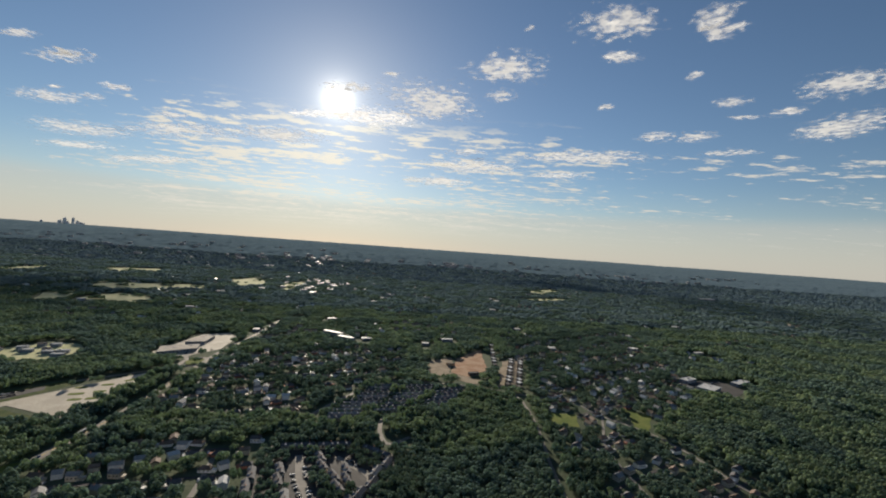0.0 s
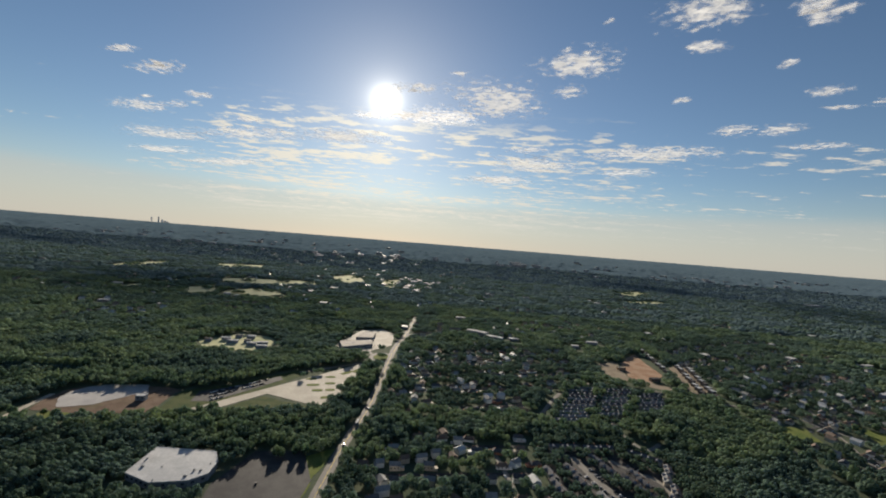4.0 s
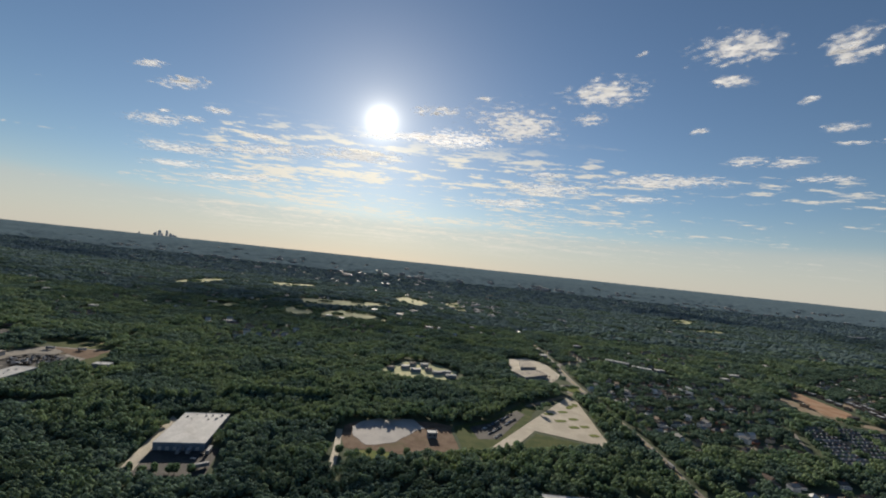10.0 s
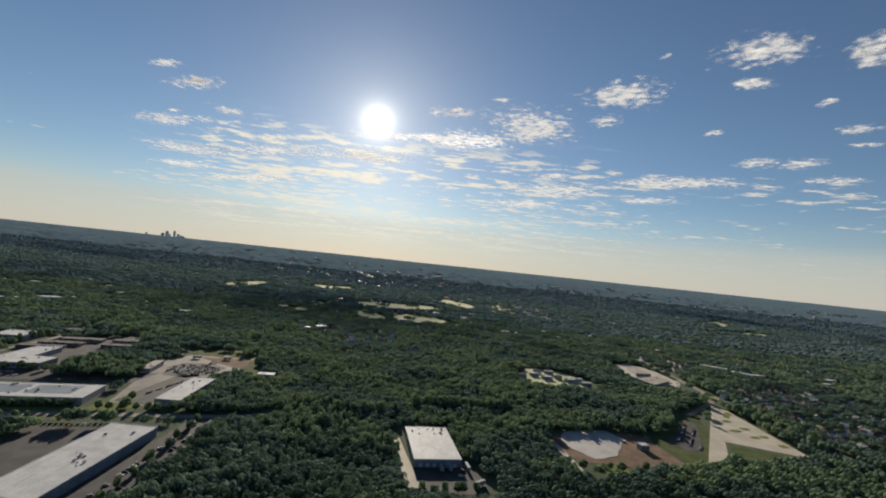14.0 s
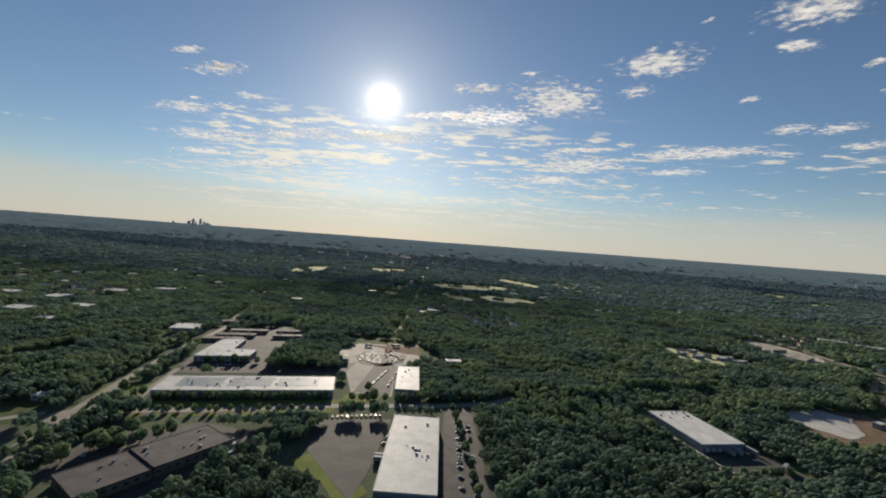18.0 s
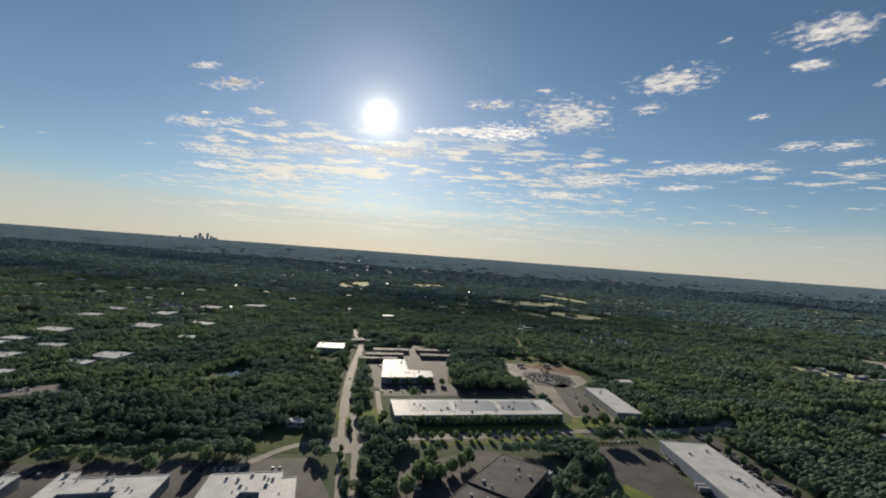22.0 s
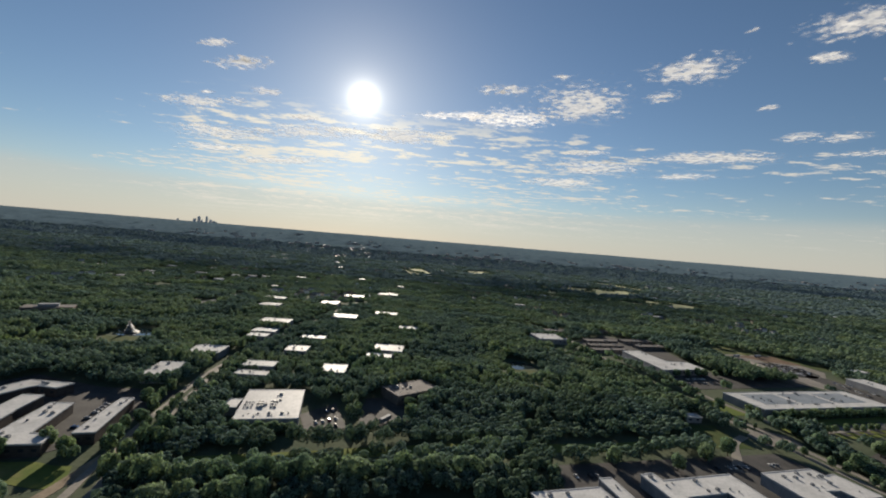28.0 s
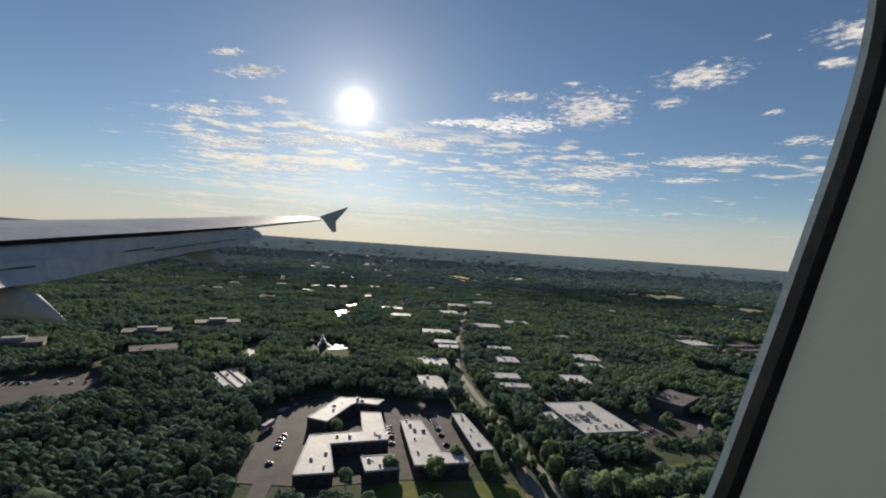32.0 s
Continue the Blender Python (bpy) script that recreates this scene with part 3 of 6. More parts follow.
meadow([(-400, 1376), (-366, 1440), (-332, 1199), (-358, 1160)], MEADOW, "narrow pale far meadow", 0.3, 6.0, "field")
meadow([(-828, 995), (-799, 1050), (-800, 803), (-828, 780)], MEADOW, "narrow pale clearing in the wood", 0.3, 6.0, "field")
meadow([(407, 1601), (580, 1800), (575, 1700), (455, 1530)], MEADOW, "far pale meadow at the edge of town", 0.3, 8.0, "field")
meadow([(270, 1285), (330, 1345), (498, 1425), (525, 1375), (400, 1305)], MEADOW, "narrow pale far clearing", 0.3, 6.0, "field")
meadow([(-1010, 1480), (-900, 1560), (-850, 1430), (-960, 1360)], MEADOW, "far pale clearing", 0.3, 8.0, "field")
slab("meadow", [(-460, 470), (-431, 530), (-395, 520), (-366, 497), (-364, 458), (-434, 455)], MEADOW, "dry grass yard round small sheds", 0.12, 4.0, "field")
slab("car_park", [(-300, 512), (-290, 606), (-262, 628), (-240, 600), (-234, 536), (-256, 496), (-286, 490)], CONCRETE, "dusty car park round a shop building", 0.14, 3.0)
slab("earth_yard", [(60, 552), (101, 611), (94, 510), (68, 476), (49, 493)], EARTH, "orange earth of a building site", 0.14, 4.0)
slab("yard", [(120, 552), (150, 572), (122, 462), (96, 446)], DIRT, "pale strip with rows of new housing frames", 0.14, 4.0)
slab("yard", [(24, 534), (56, 560), (47, 491), (67, 476), (88, 460), (70, 452), (18, 490)], DIRT, "dusty track beside the building site", 0.12, 2.0)
slab("car_park", [(-890, 308), (-920, 420), (-878, 466), (-838, 440), (-836, 308)], ASPHALT, "asphalt car park round an office block", 0.12, 2.0)
slab("car_park", [(-1012, 168), (-898, 196), (-880, 167), (-880, 130), (-1010, 120)], ASPHALT, "asphalt courts between flat-roofed units", 0.12, 2.0)
slab("grass", [(-905, 262), (-880, 268), (-874, 246), (-898, 240)], GRASS, "bright mown lawn beside the road", 0.1, 1.0, "grass")
slab("grass", [(-756, 262), (-732, 270), (-730, 284), (-754, 282)], GRASS, "green lawn beside the warehouse", 0.12, 1.0, "grass")
slab("grass", [(-751, 199), (-731, 187), (-715, 172), (-722, 160), (-756, 190)], GRASS, "bright grass bank at the yard edge", 0.1, 1.0, "grass")
slab("car_park", [(-1104, 106), (-1098, 128), (-1046, 141), (-1040, 116)], ASPHALT, "asphalt car park behind a tall tree row", 0.14, 1.5)
slab("car_park", [(-1440, 196), (-1395, 236), (-1370, 200), (-1410, 150)], ASPHALT, "worn asphalt car park", 0.12, 2.0)
for pts in ([(-1346, 312), (-1338, 312), (-1330, 272), (-1338, 272)], [(-1333, 468), (-1328, 508), (-1314, 504), (-1317, 464)], [(-1328, 548), (-1322, 586), (-1306, 562), (-1313, 527)], [(-1464, 560), (-1432, 570), (-1412, 558), (-1426, 536)]):
    slab("car_park", pts, SEALED, "smooth car park glinting among trees", 0.13, 3.0)
slab("grass", [(-1012, 306), (-1002, 302), (-990, 306), (-984, 296), (-994, 288), (-1008, 292)], GRASS_D, "rough bank below a small pond", 0.05, 1.0, "grass")
slab("pond", [(-1010, 309), (-1006, 322), (-996, 326), (-988, 320), (-988, 310), (-1001, 304)], WATER, "small pond glinting among trees", 0.06, 5.0, "pond")
slab("grass", [(-928, 224), (-908, 226), (-907, 198), (-930, 198)], GRASS_D, "rough lawn beside a cabin", 0.1, 1.0, "grass")
meadow([(-1192, 1289), (-1134, 1444), (-1088, 1217), (-1135, 1112)], MEADOW, "far pale green clearing", 0.3, 6.0, "field")
slab("pond", [(-1309, 322), (-1304, 332), (-1290, 333), (-1279, 326), (-1277, 318), (-1288, 311), (-1302, 309)], WATER, "still pond round a fountain, catching the light", 0.06, 3.0, "pond")
slab("grass", [(-1306, 309), (-1298, 305), (-1288, 308), (-1276, 314), (-1262, 296), (-1276, 284), (-1296, 286)], GRASS_D, "rough grass bank below the pond", 0.05, 1.0, "grass")


# ---------------------------------------------------------------- buildings
UNIT = bevelled_box("roof_unit", 2.0, 1.5, 1.1, 0.08, STEEL)
UNIT_CAP = mesh_of("fan_grille", *box_data(1.2, 0.9, 0.12), DARKMETAL)
VENT = bevelled_box("roof_vent", 0.7, 0.7, 0.8, 0.06, STEEL)
WINDOW = mesh_of("window", *box_data(1.5, 0.12, 1.0), GLASS)
DOCK = mesh_of("dock_door", *box_data(1.9, 0.14, 2.0), DOOR)
rng = random.Random(7)


def flat_building(x, y, w, d, ang, h, label, roof=ROOF_W, wall=WALL_W, units=4, docks=0, windows=0, panels=0, name="warehouse", category="warehouse", group="", hemmed=False, spots=(), seams=0):
    """A flat-roofed block: walls, roof deck, parapet, roof units, openings in its south wall."""
    ob = thing(name, pose(x, y, 0, 0, 0, ang), label, category, group)
    bot = 0.5
    child("wall", mesh_of("wall", *box_data(w - 0.3, d - 0.3, h - 0.25 + bot, z=-bot), wall), ob)
    child("roof", mesh_of("roof", *box_data(w - 0.5, d - 0.5, 0.3, z=h - 0.3), roof), ob, label="flat roof deck")
    child("parapet", mesh_of("parapet", *ring_data(w, d, 0.3, 0.58, h - 0.4), TRIM if roof is ROOF_W else roof), ob)
    for k in range(seams):
        child("roof_seam", mesh_of("roof_seam", *box_data(0.14, d * 0.97, 0.06, z=h), TRIM), ob, pose((k + 0.5) / seams * w * 0.96 - w * 0.48, 0, 0))
    for k in range(max(units, len(spots))):
        ux, uy = (spots[k][0] * w, spots[k][1] * d) if k < len(spots) else (rng.uniform(-0.42, 0.42) * w, rng.uniform(-0.4, 0.4) * d)
        s = rng.uniform(0.5, 0.95)
        if rng.random() < 0.6:
            u = child("roof_unit", UNIT, ob, pose(ux, uy, h, 0, 0, rng.choice((0, 90))) @ Matrix.Scale(s, 4))
            child("fan_grille", UNIT_CAP, u, pose(0, 0, 1.1))
        else:
            child("roof_vent", VENT, ob, pose(ux, uy, h) @ Matrix.Scale(s, 4))
    for k in range(docks):
        child("dock_door", DOCK, ob, pose((k + 0.5) / docks * w * 0.86 - w * 0.43, -d / 2 + 0.12, 0.4))
    for k in range(windows):
        child("window", WINDOW, ob, pose((k + 0.5) / windows * w * 0.92 - w * 0.46, -d / 2 + 0.12, h * 0.45))
    for k in range(panels):
        pw = w * 0.84 / panels
        child("roof_panel", mesh_of("roof_panel", *box_data(pw * 0.88, d * 0.6, 0.08, z=h), ROOF_BLUE), ob,
              pose((k + 0.5) * pw - w * 0.42, 0.06 * d, 0), "grey-blue roof sheeting")
    if hemmed:
        clear_rect(x, y, w, d, ang, 2.6, False)
    else:
        clear_rect(x, y, w, d, ang, 3.5, True, 9.0 if h > 4.3 else 3.0)
    return ob


FACTORY_PLANT = [(-0.42 + 0.055 * k + 0.05 * (k // 3), v) for v in (0.02, -0.06, -0.14) for k in range(8)] + [(u, -0.4 + 0.06 * (k % 2)) for k, u in enumerate((-0.36, -0.3, -0.2, -0.15, -0.1, 0.02, 0.07, 0.22, 0.27, 0.32))] + [(0.05, 0.24), (0.12, 0.1), (0.1, 0.3)]
flat_building(-533, 266, 28, 47, 12.5, 4.8, "white-roofed warehouse standing alone in the wood", units=0, docks=6, wall=WALL_B, seams=7,
              spots=((-0.36, 0.34), (-0.22, 0.26), (-0.2, 0.42), (0.02, 0.4), (0.14, 0.26), (0.16, 0.42), (0.3, 0.3), (0.36, 0.42)))
flat_building(-701, 203, 26, 76, 2.5, 5.6, "long white-roofed warehouse beside a truck yard", units=0, docks=5, wall=WALL_B, seams=4,
              spots=((-0.1, 0.02), (0.02, 0.0), (0.08, -0.03), (0.14, -0.02), (0.1, -0.08), (0.2, -0.1), (0.3, -0.09), (0.28, -0.14), (-0.2, 0.3), (0.25, 0.36)))
flat_building(-817, 272, 108, 28, 14.5, 4.8, "very long white-roofed office with blue-grey roof sheets", units=26, windows=22, panels=3, name="office_building", category="office")
flat_building(-717, 312, 17, 54, 6, 4.8, "narrow bright-roofed warehouse catching the sun", units=6, docks=3)
flat_building(-952, 412, 29, 24, 12, 5, "bright flat-roofed shop at the end of the road", units=5, windows=6, name="shop", category="shop")
for bx, by, bw, bd in ((-896, 425, 36, 10), (-899, 404, 36, 9), (-902, 386, 36, 8), (-854, 438, 36, 10), (-850, 416, 32, 9), (-930, 462, 30, 10), (-884, 478, 34, 9), (-846, 470, 30, 9)):
    flat_building(bx, by, bw, bd, 15, 3.0, "low brown-roofed office row behind a car park", ROOF_B, WALL_T, 4, windows=6, name="office_building", category="office", group="brown-roofed office rows", hemmed=True)
flat_building(-1138.1, 196.4, 27, 36, 13.5, 4.8, "white-roofed factory crowded with roof machines", units=0, spots=FACTORY_PLANT, docks=5, name="factory", category="factory")
flat_building(-1156, 195, 6, 11, 10, 4, "small white annex beside a factory", units=1, name="annex", category="annex", hemmed=True)
flat_building(-1075, 233, 28, 17, 40, 5, "dark-roofed office beside an empty lot", ROOF_B, WALL_T, 8, windows=6, name="office_building", category="office", hemmed=True)
for bx, by, bw, bd, ba in ((-1213, 277, 20, 19, 6), (-1213, 233, 14, 24, 10), (-1210, 385, 26, 18, 5), (-1203, 344, 19, 13, 5), (-1201, 326, 15, 11, 5),
                           (-1195, 515, 21, 26, 3), (-1169, 255, 19, 11, 5), (-1166, 237, 18, 8, 4), (-1160, 296, 15, 15, 4), (-1160, 333, 19, 10, 3),
                           (-1098, 318, 22, 19, 0), (-1102, 294, 18, 11, 0), (-1124, 257, 15, 17, 6), (-1158, 434, 25, 20, 3), (-1120, 470, 24, 16, 3),
                           (-1250, 470, 22, 16, 5), (-1265, 520, 26, 18, 5), (-1090, 400, 18, 12, 0), (-1180, 590, 26, 20, 2), (-1140, 640, 30, 18, 2)):
    flat_building(bx, by, bw, bd, ba, 4.9, "white flat-roofed business unit among trees", units=3, windows=4, hemmed=True, name="business_unit", category="office", group="business units among trees")
flat_building(-120, 655, 9, 34, 62, 5, "long thin white-roofed store", units=2, name="store", category="store")
flat_building(-96, 626, 9, 26, 62, 5, "second long thin white-roofed store", units=2, name="store", category="store")
for k in (-1, 0, 1):
    flat_building(-1318 + 3.7 * k, 219.5 + 3.0 * k, 3.5, 31 + 2 * k, 42, 4.2 + 0.2 * k, "long narrow shed with a bright metal roof", ROOF_M, WALL_D, 1, name="shed", category="shed", group="metal-roofed sheds side by side", hemmed=True)
flat_building(-1390, 268, 26, 16, 36, 5, "dark low-roofed office among trees", ROOF_D, WALL_T, 3, windows=5, name="office_building", category="office")
flat_building(-779, 361, 8, 29, 14, 4.2, "long sandy-roofed yard office", ROOF_T, WALL_W, 3, name="yard_office", category="office")
flat_building(-684, 372, 14, 8, 10, 4, "small white-roofed shed on a lawn", units=1, name="shed", category="shed")
flat_building(-384, 305, 7, 5, 14, 4, "small white cabin on bare earth", units=1, windows=2, name="cabin", category="cabin")
for k, (bx, by) in enumerate(((-440, 478), (-425, 490), (-412, 480), (-398, 488), (-388, 478), (-378, 484), (-418, 506), (-404, 508), (-372, 470))):
    flat_building(bx, by, 8 + k % 3 * 2, 5, 14 + 7 * (k % 2), 3.6, "small pale shed on dry grass", ROOF_W if k % 3 else ROOF_D, WALL_W, 1, name="shed", category="shed", group="small sheds on dry grass")
for x0, y0, x1, y1, k, n in [(*line, k, n) for line, n in (((107, 450, 137, 567), 9), ((117, 443, 151, 574), 10), ((106, 526, 123, 648), 8)) for k in range(n)]:
    flat_building(x0 + (x1 - x0) * k / n, y0 + (y1 - y0) * k / n, 4.5, 7, 15, 3.4 + 0.4 * (k % 2), "new pale housing frame in a row", ROOF_W if k % 3 else ROOF_D, WALL_T, 0, windows=2, name="new_house", category="house", group="new housing frames")
flat_building(50, 520, 9, 6, 25, 3.4, "orange-clad building shell on the site", DIRT, EARTH, 1, name="building_shell", category="building")
flat_building(74, 484, 12, 5, 15, 3.6, "dark building shell on the site", ROOF_D, WALL_T, 1, windows=4, name="building_shell", category="building")


def plan_building(pts, h, label, name, category, roof=ROOF_W, wall=WALL_W, units=6, windows=10):
    """A flat-roofed block on a plan of any outline: walls, deck, parapet, roof units, window row."""
    area = sum(p[0] * q[1] - q[0] * p[1] for p, q in zip(pts, pts[1:] + pts[:1]))
    if area < 0:
        pts = pts[::-1]
    cx, cy = sum(p[0] for p in pts) / len(pts), sum(p[1] for p in pts) / len(pts)
    q = [(px - cx, py - cy) for px, py in pts]
    n = len(q)
    ob = thing(name, pose(cx, cy, 0), label, category)
    side = [(i, (i + 1) % n, n + (i + 1) % n, n + i) for i in range(n)]
    child("wall", mesh_of("wall", [(x, y, -0.5) for x, y in q] + [(x, y, h - 0.2) for x, y in q], side, wall), ob)
    child("roof", mesh_of("roof", [(x, y, h) for x, y in q] + [(x, y, h - 0.25) for x, y in q], [tuple(range(n))] + [(i, n + i, n + (i + 1) % n, (i + 1) % n) for i in range(n)], roof), ob, label="flat roof deck")
    pv, pf = [], []
    for (x0, y0), (x1, y1) in zip(q, q[1:] + q[:1]):
        ln = math.hypot(x1 - x0, y1 - y0)
        nx, ny = (y1 - y0) / ln * 0.2, -(x1 - x0) / ln * 0.2
        ex, ey = (x1 - x0) / ln * 0.2, (y1 - y0) / ln * 0.2
        k = len(pv)
        base = [(x0 - ex + nx, y0 - ey + ny), (x1 + ex + nx, y1 + ey + ny), (x1 + ex - nx, y1 + ey - ny), (x0 - ex - nx, y0 - ey - ny)]
        pv += [(x, y, h - 0.45) for x, y in base] + [(x, y, h + 0.16) for x, y in base]
        pf += [tuple(i + k for i in f) for f in box_data(1, 1, 1)[1]]
    child("parapet", mesh_of("parapet", pv, pf, TRIM if roof is ROOF_W else roof), ob)
    lo, hi = [min(c) for c in zip(*q)], [max(c) for c in zip(*q)]
    for _ in range(units * 8):
        if units <= 0:
            break
        ux, uy = rng.uniform(lo[0], hi[0]), rng.uniform(lo[1], hi[1])
        if all(inside(q, ux + a, uy + c) for a in (-1.2, 1.2) for c in (-1.2, 1.2)):
            units -= 1
            if rng.random() < 0.6:
                u = child("roof_unit", UNIT, ob, pose(ux, uy, h, 0, 0, rng.choice((12, 102))) @ Matrix.Scale(rng.uniform(0.5, 0.85), 4))
                child("fan_grille", UNIT_CAP, u, pose(0, 0, 1.1))
            else:
                child("roof_vent", VENT, ob, pose(ux, uy, h) @ Matrix.Scale(rng.uniform(0.6, 1.0), 4))
    for (x0, y0), (x1, y1) in zip(q, q[1:] + q[:1]):
        ln = math.hypot(x1 - x0, y1 - y0)
        if (x1 - x0) / ln > 0.5 and windows:
            for k in range(int(ln // 3.6)):
                u = (k + 0.5) / int(ln // 3.6)
                child("window", WINDOW, ob, pose(x0 + (x1 - x0) * u, y0 + (y1 - y0) * u, h * 0.4, 0, 0, math.degrees(math.atan2(y1 - y0, x1 - x0))))
    CLEAR.append((np.array(pts, float), 3.0, True))
    return ob


def inside(poly, x, y):
    hit = False
    for (x0, y0), (x1, y1) in zip(poly, poly[1:] + poly[:1]):
        if (y0 > y) != (y1 > y) and x < (x1 - x0) * (y - y0) / (y1 - y0) + x0:
            hit = not hit
    return hit


plan_building([(-317, 209), (-320, 236), (-286, 238), (-279, 228), (-277, 216), (-283, 208), (-300, 203)], 4.0, "large white-roofed plant beside a car park", "factory", "factory", ROOF_W, WALL_W, 9)
plan_building([(-297, 521), (-261, 541), (-255, 521), (-286, 495)], 3.8, "long sandy-roofed shop beside a road junction", "shop", "shop", ROOF_T, WALL_W, 9)
plan_building([(-283, 548), (-279, 588), (-265, 588), (-262, 554)], 3.8, "pale flat-roofed shop behind a car park", "shop", "shop", ROOF_T, WALL_W, 6)
plan_building([(-895, 374), (-877, 380.5), (-870, 347), (-851, 349), (-848, 330), (-887, 319)], 4.8, "white-roofed L-shaped shop building", "shop", "shop", ROOF_W, WALL_W, 10)
plan_building([(-807, 208), (-787, 196), (-804.5, 167), (-824.5, 179)], 4.8, "dark-roofed hall beside a car park", "hall", "hall", ROOF_D, WALL_T, 9)
plan_building([(-824.8, 178.6), (-804.8, 166.6), (-818, 144), (-838, 156)], 4.3, "lower dark-roofed annex of a hall", "hall", "hall", ROOF_D, WALL_T, 4)
plan_building([(-923, 232), (-914, 233), (-913.5, 228), (-922.5, 227)], 3.2, "small white-roofed cabin beside a lawn", "cabin", "cabin", units=3)
plan_building([(-1027, 139), (-1001, 146), (-998, 137), (-1011, 133), (-1009, 122), (-1021, 119)], 4.8, "white-roofed unit with an angled wing beside a tree row", "business_unit", "office", units=8)
plan_building([(-999, 152), (-994, 153), (-988, 128), (-993, 127)], 4.8, "narrow white-roofed unit beside a court", "business_unit", "office", units=4)
plan_building([(-981, 157), (-976, 159), (-974, 154), (-943, 163), (-938, 136), (-949, 134), (-953, 149), (-971, 144), (-967, 128), (-973, 126)], 4.8, "white flat-roofed building round three sides of a court", "business_unit", "office", units=14)
plan_building([(-928, 166), (-902, 173), (-900, 168), (-895, 170), (-890, 155), (-902, 152), (-904, 157), (-911, 156), (-911, 146), (-923, 143)], 4.8, "white-roofed business unit with stepped wings", "business_unit", "office", units=12)
plan_building([(-1265, 175), (-1257, 201), (-1248, 201), (-1236, 201), (-1238, 194), (-1248, 195), (-1250, 192), (-1256, 172)], 4.8, "slanting pale-roofed workshop range with a short wing", "workshop", "workshop", wall=WALL_D, units=6)
plan_building([(-1256, 130), (-1244, 133), (-1250, 152.5), (-1229, 159), (-1232, 169), (-1235.5, 185), (-1244, 184), (-1240, 165), (-1259, 158.5)], 4.8, "pale-roofed L-shaped workshop range round a court", "workshop", "workshop", wall=WALL_D, units=9)
plan_building([(-1218, 140.5), (-1226, 178), (-1217.5, 179.5), (-1209, 151.5), (-1202, 152.5), (-1199, 145)], 4.8, "pale-roofed L-shaped workshop facing a lawn", "workshop", "workshop", wall=WALL_D, units=8)
plan_building([(-1196, 154), (-1203.5, 188.5), (-1198.5, 189.5), (-1189, 156)], 4.8, "narrow pale-roofed workshop by the avenue", "workshop", "workshop", wall=WALL_D, units=5)
plan_building([(-1237, 144.5), (-1226, 147.5), (-1223, 138.5), (-1234, 135)], 4.7, "small pale-roofed workshop in the court", "workshop", "workshop", wall=WALL_D, units=6)


def storey_building(x, y, w, d, ang, floors, label):
    """An office block with window bands on each storey."""
    ob = thing("office_block", pose(x, y, 0, 0, 0, ang), label, "office")
    h = 2.7 * floors
    child("wall", mesh_of("wall", *box_data(w, d, h + 0.5, z=-0.5), WALL_T), ob)
    child("roof", mesh_of("roof", *box_data(w + 0.6, d + 0.6, 0.5, z=h), ROOF_B), ob)
    child("plant_room", mesh_of("plant_room", *box_data(w * 0.4, d * 0.4, 2.2, z=h + 0.5), WALL_W), ob)
    for f in range(floors):
        for k in range(8):
            for side in (-1, 1):
                child("window", WINDOW, ob, pose((k + 0.5) / 8 * w - w / 2, side * d / 2, 2.7 * f + 0.8))
    clear_rect(x, y, w, d, ang, 3.0, False)


storey_building(-1424, 312, 30, 14, 30, 2, "low tan two-storey office block among trees")
storey_building(-1398, 362, 34, 14, 30, 2, "low tan two-storey office block beside a glinting car park")
storey_building(-1470, 260, 28, 16, 36, 2, "low tan two-storey office block at the wood's edge")


def fountain(x, y, height):
    """A tall jet over a pond: strands that rise, part and fall, drifting down the wind, and a nozzle float."""
    ob = thing("fountain", pose(x, y, 0.1), "tall white fountain jet spraying over a pond", "fountain")
    jets = random.Random(9)
    v, f = [], []
    for k in range(220):
        a, out = jets.uniform(0, 6.283), jets.random() ** 1.2
        top, lean = height * (1 - 0.78 * min(1.0, 1.25 * out)) * jets.uniform(0.8, 1.05), 0.6 + 2.0 * out
        steps = 9
        for i in range(steps + 1):
            u = i / steps * (1.0 if out > 0.3 else 0.62)
            px = math.cos(a) * (0.15 + 5.2 * out * u) + lean * u * u * 0.9
            py = math.sin(a) * (0.15 + 5.2 * out * u)
            pz = max(0.0, top * 4 * u * (1 - u))
            w = 0.14 + 0.42 * u
            v += [(px - w, py, pz), (px + w, py + w * 0.6, pz + 0.06), (px, py - w, pz - 0.05)]
            if i:
                n = len(v)
                f += [(n - 6, n - 5, n - 2, n - 3), (n - 5, n - 4, n - 1, n - 2), (n - 4, n - 6, n - 3, n - 1)]
    child("spray", mesh_of("spray", v, f, SPRAY, True), ob, label="white backlit water spray")
    child("nozzle_float", bevelled_box("nozzle_float", 1.4, 1.4, 0.3, 0.1, DARKMETAL), ob)


fountain(-1297.5, 320, 8.5)


